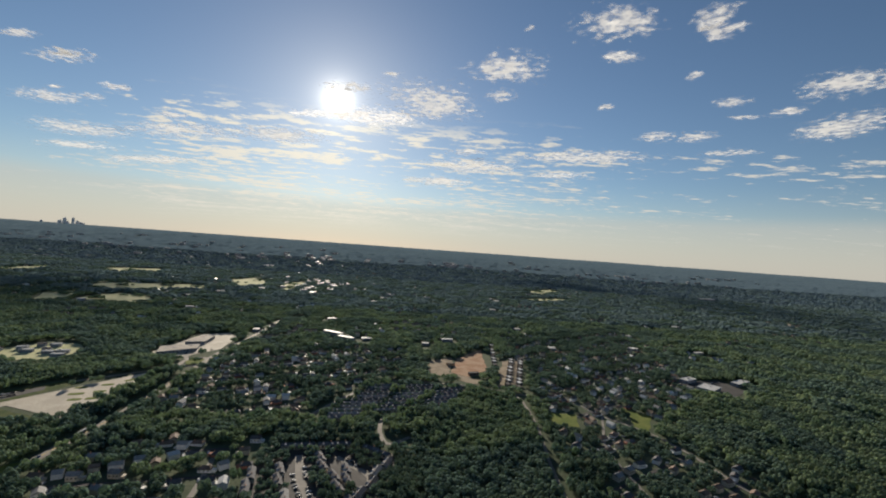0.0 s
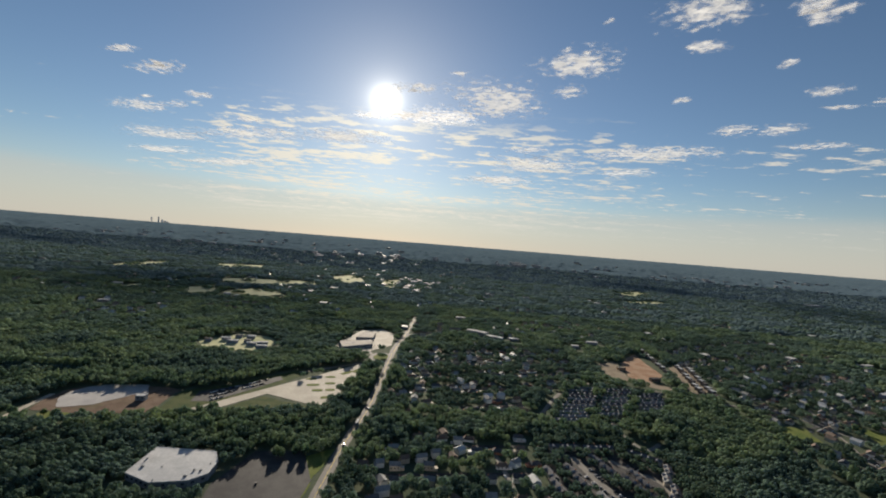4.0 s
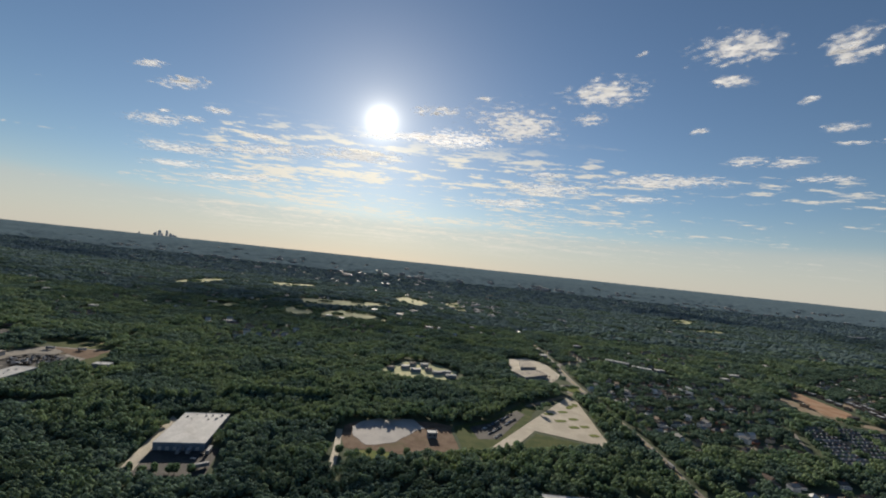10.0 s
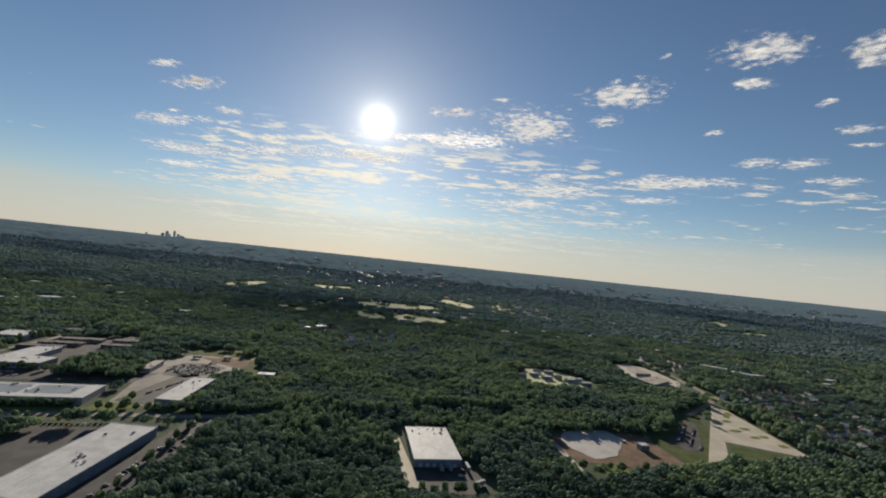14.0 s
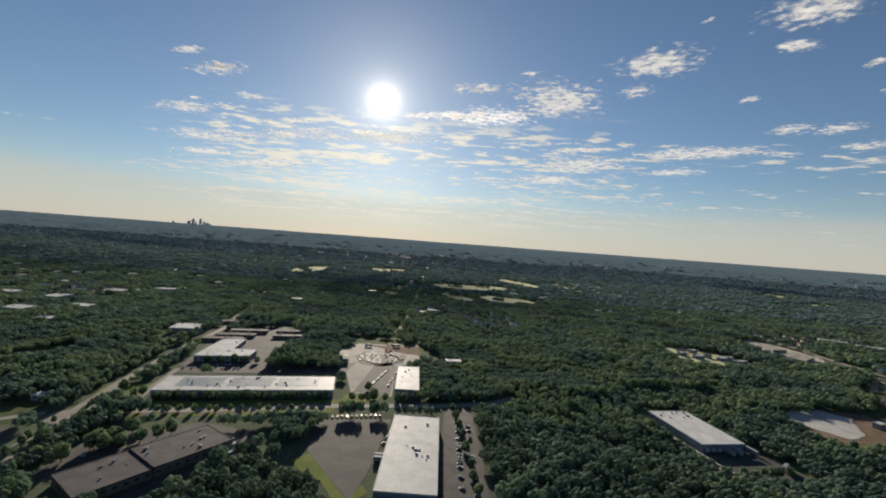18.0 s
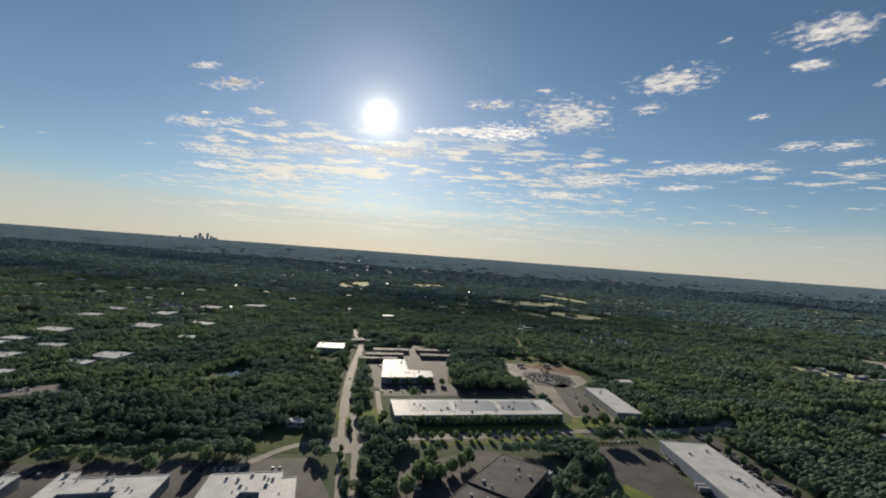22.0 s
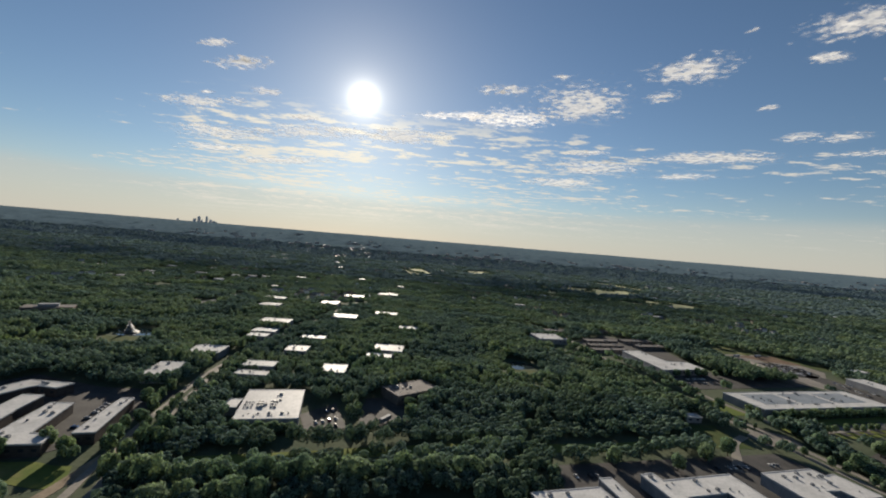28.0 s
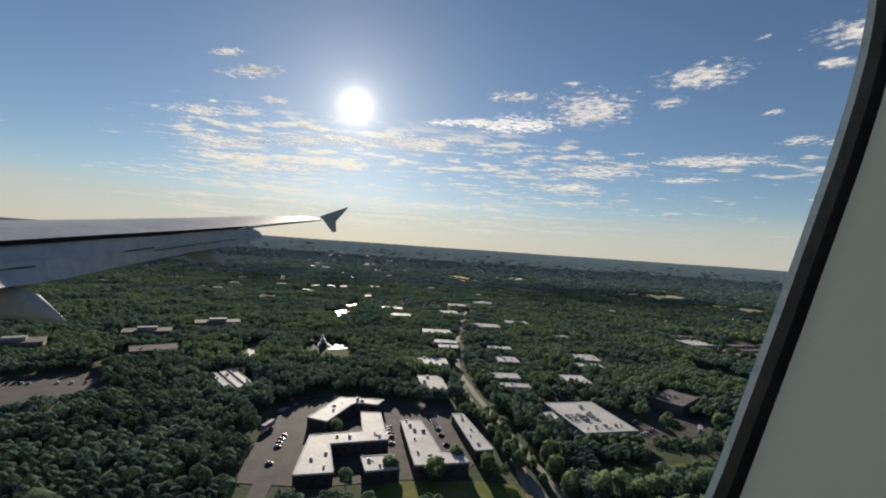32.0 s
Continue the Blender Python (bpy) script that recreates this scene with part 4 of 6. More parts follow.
# ---------------------------------------------------------------- houses
def house_proto(w, d, h, wall, roof, gable=True):
    ob = thing("house", pose(0, 0, -900), "small detached house with a shingled gable roof", "house", "suburban houses")
    child("wall", mesh_of("wall", *box_data(w, d, h + 0.4, z=-0.4), wall), ob)
    ph, o = d * 0.34, 0.5
    inset = 0 if gable else d * 0.4
    r = [(-w / 2 - o, -d / 2 - o, h - 0.2), (w / 2 + o, -d / 2 - o, h - 0.2), (w / 2 + o, d / 2 + o, h - 0.2), (-w / 2 - o, d / 2 + o, h - 0.2),
         (-w / 2 - o + inset, 0, h + ph), (w / 2 + o - inset, 0, h + ph)]
    child("roof", mesh_of("roof", r, [(0, 1, 5, 4), (2, 3, 4, 5), (1, 2, 5), (3, 0, 4), (3, 2, 1, 0)], roof), ob)
    child("chimney", mesh_of("chimney", *box_data(0.8, 0.8, 1.8, w * 0.28, d * 0.1, h + ph - 1.2), SIDING[2]), ob)
    win = mesh_of("window", *box_data(1.3, 0.1, 1.2), GLASS)
    for k in (-0.32, 0.0, 0.32):
        child("window", win, ob, pose(k * w, -d / 2, h * 0.42))
    child("garage", mesh_of("garage", *joined(box_data(4.2, 5.2, 2.6, w / 2 + 2.0, -0.5)), wall), ob)
    return ob


HOUSES = [house_proto(11, 8, 5.2, SIDING[0], SHINGLE[0]), house_proto(10, 8, 5.4, SIDING[1], SHINGLE[1]), house_proto(12, 8.5, 3.4, SIDING[2], SHINGLE[0], False),
          house_proto(11, 8, 5.6, SIDING[1], SHINGLE[2]), house_proto(13, 8, 3.3, SIDING[0], SHINGLE[1], False)]
hrng = random.Random(3)
used_proto = set()
HOUSE_SPOTS = []


def place_house(x, y, ang):
    k = hrng.randrange(5)
    m = pose(x, y, 0, 0, 0, ang + hrng.choice((0, 0, 180)) + hrng.uniform(-16, 16)) @ Matrix.Scale(0.58, 4)
    if k not in used_proto:
        used_proto.add(k)
        HOUSES[k].matrix_basis = m
    else:
        copy_thing(HOUSES[k], pose(0, 0, 0)).matrix_basis = m
    HOUSE_SPOTS.append((x, y, ang))
    clear_rect(x, y, 11, 8, ang, 2.0, False)


HOODS = [([(-205, 467), (-150, 560), (2, 599), (-16, 445), (-80, 400), (-100, 345), (-195, 335)], 20, 40, 16),
         ([(-195, 300), (-95, 315), (-98, 190), (-200, 185)], 12, 34, 17),
         ([(150, 700), (420, 850), (330, 480), (176, 343), (138, 455)], 35, 52, 19),
         ([(114, 330), (150, 345), (230, 330), (260, 230), (160, 195), (112, 255)], 32, 40, 15),
         ([(150, 420), (210, 440), (230, 380), (180, 350), (150, 380)], 30, 36, 16)]
for poly, ang, gap, step in HOODS:
    c, s = math.cos(radians(ang)), math.sin(radians(ang))
    cx, cy = sum(p[0] for p in poly) / len(poly), sum(p[1] for p in poly) / len(poly)
    for row in range(-7, 8):
        ends = []
        for k in range(-24, 25):
            px, py = cx + c * k * step - s * row * gap, cy + s * k * step + c * row * gap
            if inside(poly, px, py):
                ends.append((px, py))
                for side in (-1, 1):
                    hx, hy = px - s * side * 7.8 + hrng.uniform(-3.2, 3.2), py + c * side * 7.8 + hrng.uniform(-1.6, 1.6)
                    if hrng.random() < 0.66:
                        place_house(hx, hy, ang + (0 if side > 0 else 180))
        if len(ends) > 1:
            road("street", [ends[0], ends[-1]], 2.6, ASPHALT, "narrow asphalt residential street", line=False, z=0.14, clear=1.5)


GABLE = mesh_of("gable", [(-0.9, -0.2, 0), (0.9, -0.2, 0), (0.9, -0.2, 0.9), (0, -0.2, 1.7), (-0.9, -0.2, 0.9), (-0.9, 2.0, 0.9), (0, 2.0, 1.7), (0.9, 2.0, 0.9)],
                [(0, 1, 2, 3, 4), (4, 3, 6, 5), (3, 2, 7, 6), (1, 0, 4, 2)], WALL_W)
TOWN_CHIMNEY = mesh_of("chimney", *box_data(0.5, 0.5, 1.3), SIDING[2])


def townhouse_row(x, y, w, ang, label):
    ob = thing("townhouse_row", pose(x, y, 0, 0, 0, ang), label, "townhouses", "townhouse rows")
    child("wall", mesh_of("wall", *box_data(w, 4.4, 3.2, z=-0.4), SIDING[1]), ob)
    r = [(-w / 2 - .3, -2.5, 2.7), (w / 2 + .3, -2.5, 2.7), (w / 2 + .3, 2.5, 2.7), (-w / 2 - .3, 2.5, 2.7), (-w / 2 - .3, 0, 4.1), (w / 2 + .3, 0, 4.1)]
    child("roof", mesh_of("roof", r, [(0, 1, 5, 4), (2, 3, 4, 5), (1, 2, 5), (3, 0, 4), (3, 2, 1, 0)], SHINGLE[hrng.choice((0, 0, 2))]), ob)
    n = int(w // 5)
    for k in range(n):
        x0 = (k + 0.5) * w / n - w / 2
        child("window", WINDOW, ob, pose(x0, -2.2, 1.2))
        child("gable", GABLE, ob, pose(x0 + hrng.uniform(-0.4, 0.4), -2.2, 2.4), "pale gable front")
    child("chimney", TOWN_CHIMNEY, ob, pose(w * 0.2, 0.3, 3.4))
    clear_rect(x, y, w, 4.4, ang, 2, False)


for row in range(11):
    for col in range(3):
        if (row, col) in ((0, 2), (9, 1), (10, 1), (9, 2), (10, 2), (8, 2)):
            continue
        townhouse_row(-22 + 34 * col - 3.2 * row + hrng.uniform(-2, 2), 426 - 8.4 * row + 4.5 * col, hrng.uniform(24, 31), 10 + 3 * col, "long dark-roofed row of townhouses")
for x0, y0, x1, y1, n in ((-58, 284, -46, 263, 2), (-45, 262, -32, 240, 2), (-30, 236, -22, 212, 2), (-10, 280, -17, 258, 2), (-17, 256, -24, 234, 2), (-84, 292, -36, 299, 4), (-29, 296, -8, 285, 2),
                          (-78, 268, -68, 244, 2), (-66, 240, -58, 214, 2), (-38, 270, -30, 250, 2), (-92, 262, -84, 236, 2)):
    for k in range(n):
        u = (k + 0.5) / n
        townhouse_row(x0 + (x1 - x0) * u + 1.2 * (-1) ** k, y0 + (y1 - y0) * u, math.hypot(x1 - x0, y1 - y0) / n * 0.96, math.degrees(math.atan2(y1 - y0, x1 - x0)), "grey-roofed townhouse row beside a parking court")
slab("car_park", [(-90, 296), (-40, 304), (-4, 290), (-12, 205), (-90, 200)], ASPHALT, "asphalt court with parked cars before townhouses", 0.08, None)
flat_building(350, 474, 26, 18, 38, 4.5, "white-roofed shop beside houses", units=4, windows=4, name="shop", category="shop")
flat_building(345, 505, 22, 10, 30, 4.2, "narrow white-roofed shop range", units=3, windows=3, name="shop", category="shop")
flat_building(412, 504, 30, 10, 30, 4.2, "long white-roofed shop range", units=3, windows=5, name="shop", category="shop")
slab("car_park", [(325, 500), (395, 520), (400, 480), (365, 450)], ASPHALT, "asphalt lot between white-roofed shops", 0.12, 2.0)

# ---------------------------------------------------------------- vehicles
def loft(profile, widths):
    """A body from a side profile (x, z) drawn at two half widths."""
    n = len(profile)
    v = [(x, -wd, z) for (x, z), wd in zip(profile, widths)] + [(x, wd, z) for (x, z), wd in zip(profile, widths)]
    f = [tuple(range(n)), tuple(range(2 * n - 1, n - 1, -1))] + [(i, n + i, n + (i + 1) % n, (i + 1) % n) for i in range(n)]
    return v, f


def disc_data(r, t, n=10):
    v = [(r * math.cos(2 * math.pi * k / n), s * t / 2, r * math.sin(2 * math.pi * k / n)) for s in (-1, 1) for k in range(n)]
    f = [tuple(range(n)), tuple(range(2 * n - 1, n - 1, -1))] + [(k, n + k, n + (k + 1) % n, (k + 1) % n) for k in range(n)]
    return v, f


WHEEL = mesh_of("wheel", *disc_data(0.33, 0.22), TYRE)
BODY = [(-2.1, 0.3), (2.1, 0.3), (2.15, 0.62), (1.95, 0.82), (1.0, 0.95), (-1.7, 0.98), (-2.1, 0.9)]
CABIN = [(1.0, 0.94), (0.35, 1.42), (-1.1, 1.45), (-1.75, 0.96)]
CARS = []
for colour in ("white", "silver", "black", "red", "blue"):
    ob = thing("car", pose(0, 0, -900), "parked %s car on asphalt" % colour, "car", "parked cars")
    child("body", mesh_of("body", *loft(BODY, [0.88, 0.88, 0.84, 0.86, 0.9, 0.9, 0.86]), PAINT[colour]), ob)
    child("cabin_glass", mesh_of("cabin_glass", *loft(CABIN, [0.82, 0.62, 0.62, 0.82]), GLASS), ob, label="dark glazed cabin")
    child("roof", mesh_of("roof", *box_data(1.3, 1.2, 0.06, -0.38, 0, 1.42), PAINT[colour]), ob)
    for wx in (-1.3, 1.3):
        for wy in (-0.82, 0.82):
            child("wheel", WHEEL, ob, pose(wx, wy, 0.33))
    CARS.append([ob, False])
for colour in ("white", "silver", "black", "red", "blue"):
    ob = thing("car", pose(0, 0, -900), "parked %s car seen small" % colour, "car", "parked cars")
    child("body", mesh_of("body", *joined(loft(BODY, [0.88, 0.88, 0.84, 0.86, 0.9, 0.9, 0.86]), box_data(1.3, 1.2, 0.06, -0.38, 0, 1.42)), PAINT[colour]), ob)
    child("cabin_glass", mesh_of("cabin_glass", *loft(CABIN, [0.82, 0.62, 0.62, 0.82]), GLASS), ob, label="dark glazed cabin")
    CARS.append([ob, False])
crng = random.Random(11)


def park(x, y, ang, z=0.16):
    base = 5 if y > 225 else 0
    entry = crng.choice(CARS[base:base + 3] if crng.random() < 0.8 else CARS[base:base + 5])
    m = pose(x, y, z, 0, 0, ang + crng.choice((0, 180)) + crng.uniform(-3, 3)) @ Matrix.Scale(0.66, 4)
    if entry[1]:
        copy_thing(entry[0], pose(0, 0, 0)).matrix_basis = m
    else:
        entry[0].matrix_basis, entry[1] = m, True


def park_row(x0, y0, x1, y1, ang, fill=0.6, gap=2.9):
    n = int(math.hypot(x1 - x0, y1 - y0) / gap)
    for k in range(n):
        if crng.random() < fill:
            u = (k + 0.5) / n
            park(x0 + (x1 - x0) * u, y0 + (y1 - y0) * u, ang)


park_row(-680, 262, -676, 180, 6, 0.5)
park_row(-673, 250, -669, 170, 6, 0.35)
park_row(-714, 240, -717, 214, 6, 0.8)
park_row(-756, 240, -724, 249, 104, 0.95, 2.7)
park_row(-884, 300, -836, 313, 104, 0.4)
park_row(-884, 310, -838, 323, 104, 0.45)
park_row(-890, 325, -842, 330, 104, 0.5)
park_row(-912, 402, -880, 330, 14, 0.5)
park_row(-742, 300, -736, 345, 96, 0.5)
park_row(-730, 300, -729, 340, 96, 0.5)
park_row(-706, 330, -700, 290, 5, 0.4)
park_row(-346, 330, -318, 372, 45, 0.85)
park_row(-342, 322, -316, 362, 45, 0.85)
park_row(-338, 316, -330, 328, 45, 0.8)
park_row(-258, 240, -244, 246, 100, 0.4)
park_row(-256, 216, -232, 222, 100, 0.5)
park_row(-256, 200, -230, 204, 100, 0.3)
park_row(-846, 176, -838, 205, 14, 0.25)
park_row(-1120, 198, -1110, 206, 120, 0.9)
park_row(-1116, 188, -1106, 196, 120, 0.9)
park_row(-1112, 182, -1104, 189, 120, 0.8)
park_row(-1228, 164, -1231, 182, 12, 0.6)
park_row(-1282, 190, -1270, 214, 30, 0.55)
park_row(-1268, 140, -1272, 168, 12, 0.5)
park_row(-1206, 166, -1212, 192, 12, 0.5)
park_row(-930, 178, -922, 180, 100, 0.8)
park_row(-1006, 160, -985, 164, 104, 0.5)
park_row(-940, 176, -906, 184, 104, 0.45)
park_row(-516, 232, -512, 246, 14, 0.4)
park_row(-280, 506, -236, 516, 100, 0.5)
park_row(-284, 516, -240, 530, 100, 0.5)
park_row(-46, 396, 20, 405, 102, 0.3)

park_row(-1096, 124, -1050, 135, 104, 0.7)
park_row(-1094, 116, -1048, 127, 104, 0.6)
park_row(-1430, 200, -1385, 212, 120, 0.5)
def car_crowd(spots, colour, label):
    """Many small cars far off, joined."""
    verts, faces = [], []
    for x, y, ang in spots:
        m = pose(x, y, 0.2, 0, 0, ang) @ Matrix.Scale(0.66, 4)
        for v, f in (loft(BODY, [0.88, 0.88, 0.84, 0.86, 0.9, 0.9, 0.86]), loft(CABIN, [0.82, 0.62, 0.62, 0.82])):
            k = len(verts)
            verts += [tuple(m @ Vector(c)) for c in v]
            faces += [tuple(i + k for i in q) for q in f]
    tagged(new("parked_cars", mesh_of("parked_cars", verts, faces, PAINT[colour])), label, "cars", kind="stuff")


yard = {"white": [], "silver": [], "black": []}
for row in range(9):
    for k in range(20):
        u, w = (k - 9.5) / 9.5, (row - 4) / 4.3
        if u * u + w * w < 1 and crng.random() < 0.58:
            yard[crng.choice(("white", "silver", "silver", "black", "black", "black"))].append((-749 + 21 * u + 2 * w, 371 + 17 * w + 3 * u * u, 96 + crng.uniform(-8, 8)))
for colour, name in (("white", "white"), ("silver", "silver"), ("black", "dark")):
    car_crowd(yard[colour], colour, name + " cars parked in crowded rows in a dusty yard")
drive = [[], []]
park_row(-63.5, 276, -57, 256, 15, 0.75)
park_row(-69, 268, -63, 252, 15, 0.6)
park_row(-62, 250, -54, 234, 20, 0.9)
park_row(-54, 248, -50, 238, 20, 0.8)
park_row(-40, 284, -26, 271, 50, 0.85)
park_row(-17, 262, -16, 254, 10, 0.8)
park_row(-20, 250, -25, 232, 75, 0.9)
park_row(335, 470, 385, 512, 40, 0.6)
for hx, hy, ha in HOUSE_SPOTS:
    if crng.random() < 0.42:
        c, s = math.cos(radians(ha)), math.sin(radians(ha))
        drive[crng.randrange(2)].append((hx + 6.5 * c + 4.5 * s, hy + 6.5 * s - 4.5 * c, ha + 90))
car_crowd(drive[0], "white", "white cars on suburban drives")
car_crowd(drive[1], "silver", "silver cars on suburban drives")
for x, y, a in ((-217, 330, 92), (-221, 385, 90), (-219, 268, 91), (-224, 470, 90), (-1187, 200, 82), (-912, 325, 97), (-226, 660, 90), (-1193, 300, 90)):
    park(x, y, a, 0.22)


def trailer_proto():
    ob = thing("truck_trailer", pose(0, 0, -900), "white box trailer parked in a yard", "trailer", "parked trailers")
    child("box", bevelled_box("box", 9.5, 2.4, 2.6, 0.06, WALL_W), ob, pose(0, 0, 1.1))
    child("chassis", mesh_of("chassis", *box_data(9.0, 1.0, 0.3, z=0.8), DARKMETAL), ob)
    for wx in (-3.8, -2.7):
        for wy in (-1.0, 1.0):
            child("wheel", WHEEL, ob, pose(wx, wy, 0.42) @ Matrix.Scale(1.25, 4))
    child("landing_leg", mesh_of("landing_leg", *box_data(0.2, 1.6, 0.9, 2.6), DARKMETAL), ob)
    return ob


TRAILER = trailer_proto()
spots = [(-715, 200, 2), (-715, 197, 2), (-526, 241, 104), (-521, 242.5, 104), (-511, 245, 104), (-505, 228, 40),
         (-787, 196, 56), (-783, 190, 56), (-768, 408, 20), (-742, 415, 15), (-1280, 172, 76), (-218, 300, 92), (-1084, 196, 60)]
TRAILER.matrix_basis = pose(spots[0][0], spots[0][1], 0.14, 0, 0, spots[0][2]) @ Matrix.Scale(0.75, 4)
for x, y, a in spots[1:]:
    copy_thing(TRAILER, pose(0, 0, 0)).matrix_basis = pose(x, y, 0.14, 0, 0, a) @ Matrix.Scale(0.75, 4)


# ---------------------------------------------------------------- trees
def ico(sub):
    bm = bmesh.new()
    bmesh.ops.create_icosphere(bm, subdivisions=sub, radius=1.0)
    v = np.array([q.co for q in bm.verts])
    f = np.array([[q.index for q in face.verts] for face in bm.faces])
    bm.free()
    return v, f


ICO = {k: ico(k) for k in (1, 2, 3)}
trng = np.random.default_rng(5)


def lump(sub, centre, radius, rough):
    v, f = ICO[sub]
    n = np.array([noise.noise(Vector(p) * 1.7 + Vector(centre) * 3.1) for p in v])
    r = 1 + rough * n + rough * 0.55 * trng.uniform(-1, 1, len(v))
    return v * r[:, None] * np.array(radius) + np.array(centre), f


def clumps(v, count, size):
    """Loose leaf clumps as small bent triangles pairs round the points v."""
    pick = trng.integers(0, len(v), count)
    c = v[pick] + trng.normal(0, size * 0.35, (count, 3))
    a = trng.normal(0, 1, (count, 3))
    a /= np.linalg.norm(a, axis=1)[:, None]
    b = np.cross(a, trng.normal(0, 1, (count, 3)))
    b /= np.linalg.norm(b, axis=1)[:, None] + 1e-6
    s = size * trng.uniform(0.6, 1.3, (count, 1))
    q = np.stack([c - a * s, c + b * s * 0.8, c + a * s, c - b * s * 0.8 + np.cross(a, b) * s * 0.3], 1).reshape(-1, 3)
    i = np.arange(count)[:, None] * 4
    return q, np.concatenate([i + [0, 1, 2], i + [0, 2, 3]])


def crown(parts, count, size):
    """A crown about 1 wide (radius) and 1.4 high with its base at z = 0.35."""
    vs, fs, k = [], [], 0
    for sub, c, r, g in parts:
        v, f = lump(sub, c, r, g)
        vs.append(v)
        fs.append(f + k)
        k += len(v)
    if count:
        v, f = clumps(np.concatenate(vs), count, size)
        vs.append(v)
        fs.append(f + k)
    return np.concatenate(vs), np.concatenate(fs)


def variants(n, level):
    out = []
    for _ in range(n):
        a, b = trng.uniform(0, 6.28), trng.uniform(0.25, 0.45)
        if level == 0:
            parts = [(3, (0, 0, 1.05), (0.85, 0.85, 0.7), 0.3)] + [
                (2, (math.cos(a + k * 1.5) * 0.55, math.sin(a + k * 1.5) * 0.55, 0.75 + 0.3 * (k % 3)), (0.42, 0.42, 0.36), 0.4) for k in range(4)]
            out.append(crown(parts, 280, 0.115))
        elif level == 1:
            out.append(crown([(1, (math.cos(a + k * 1.6 + b) * 0.58, math.sin(a + k * 1.6 + b) * 0.58, 0.98 + trng.uniform(-0.22, 0.2)), (0.56, 0.56, 0.6), 0.4) for k in range(4)], 3, 0.2))
        elif level == 2:
            out.append(crown([(1, (math.cos(a + k * 2.1) * 0.6, math.sin(a + k * 2.1) * 0.6, 1.0 + trng.uniform(-0.2, 0.2)), (0.66, 0.66, 0.62), 0.42) for k in range(3)], 0, 0.3))
        else:
            out.append(crown([(1, (0, 0, 0.95), (1.05, 1.05, 0.8), 0.42)], 0, 0.4))
        if level:
            v, f = out[-1]
            out[-1] = v, f[v[f][:, :, 2].mean(1) > 0.74]
    return out


def blocked(pts, south=False):
    bad = np.zeros(len(pts), bool)
    for poly, margin, open_south in CLEAR:
        if south and not open_south:
            continue
        lo, hi = poly.min(0) - margin, poly.max(0) + margin
        idx = np.nonzero((pts[:, 0] > lo[0]) & (pts[:, 0] < hi[0]) & (pts[:, 1] > lo[1]) & (pts[:, 1] < hi[1]) & ~bad)[0]
        if not len(idx):
            continue
        p = pts[idx]
        ins = np.zeros(len(p), bool)
        near = np.full(len(p), 1e9)
        for a, b in zip(poly, np.roll(poly, -1, 0)):
            cond = (a[1] > p[:, 1]) != (b[1] > p[:, 1])
            with np.errstate(divide="ignore", invalid="ignore"):
                xc = (b[0] - a[0]) * (p[:, 1] - a[1]) / (b[1] - a[1]) + a[0]
            ins ^= cond & (p[:, 0] < xc)
            ab = b - a
            u = np.clip(((p - a) @ ab) / (ab @ ab + 1e-9), 0, 1)
            near = np.minimum(near, np.linalg.norm(p - a - u[:, None] * ab, axis=1))
        bad[idx[ins | (near < margin)]] = True
    return bad


def within(poly, p):
    ins = np.zeros(len(p), bool)
    for a, b in zip(poly, poly[1:] + poly[:1]):
        cond = (a[1] > p[:, 1]) != (b[1] > p[:, 1])
        if a[1] != b[1]:
            ins ^= cond & (p[:, 0] < (b[0] - a[0]) * (p[:, 1] - a[1]) / (b[1] - a[1]) + a[0])
    return ins


GARDENS = [h[0] for h in HOODS if h[1] != 12] + [[(-95, 320), (20, 320), (10, 185), (-95, 185)], [(112, 313), (170, 311), (260, 400), (360, 498), (340, 620), (165, 570), (150, 450)]]


def wood(name, y0, y1, gap, level, radius, height, label, material, skip=0.0, gardens=False):
    """Trees on a jittered grid over the part of the land that comes into view, as joined meshes."""
    ys = np.arange(y0, y1, gap)
    pts = []
    for y in ys:
        xs = np.arange(-1270 - 1.12 * max(y, 150), 60 + 1.28 * max(y, 150), gap)
        pts.append(np.stack([xs, np.full(len(xs), y)], -1))
    pts = np.concatenate(pts)
    pts = pts + trng.uniform(-0.45, 0.45, pts.shape) * gap
    pts = pts[~blocked(pts) & ~blocked(pts + np.array((0.0, 4.5)), True) & ~(blocked(pts + np.array((0.0, 8.0)), True) & (trng.random(len(pts)) < 0.6))]
    suburb = np.zeros(len(pts), bool)
    for poly in GARDENS:
        suburb |= within(poly, pts)
    pts = pts[suburb == gardens]
    if skip:
        pts = pts[trng.random(len(pts)) > skip]
    # clearings and thin places
    thin = np.array([noise.noise(Vector((x / 140, y / 140, 3.0))) for x, y in pts])
    pts = pts[(thin < 0.52) | (trng.random(len(pts)) < 0.4)]
    return plant(name, pts, level, radius, height, label, material)


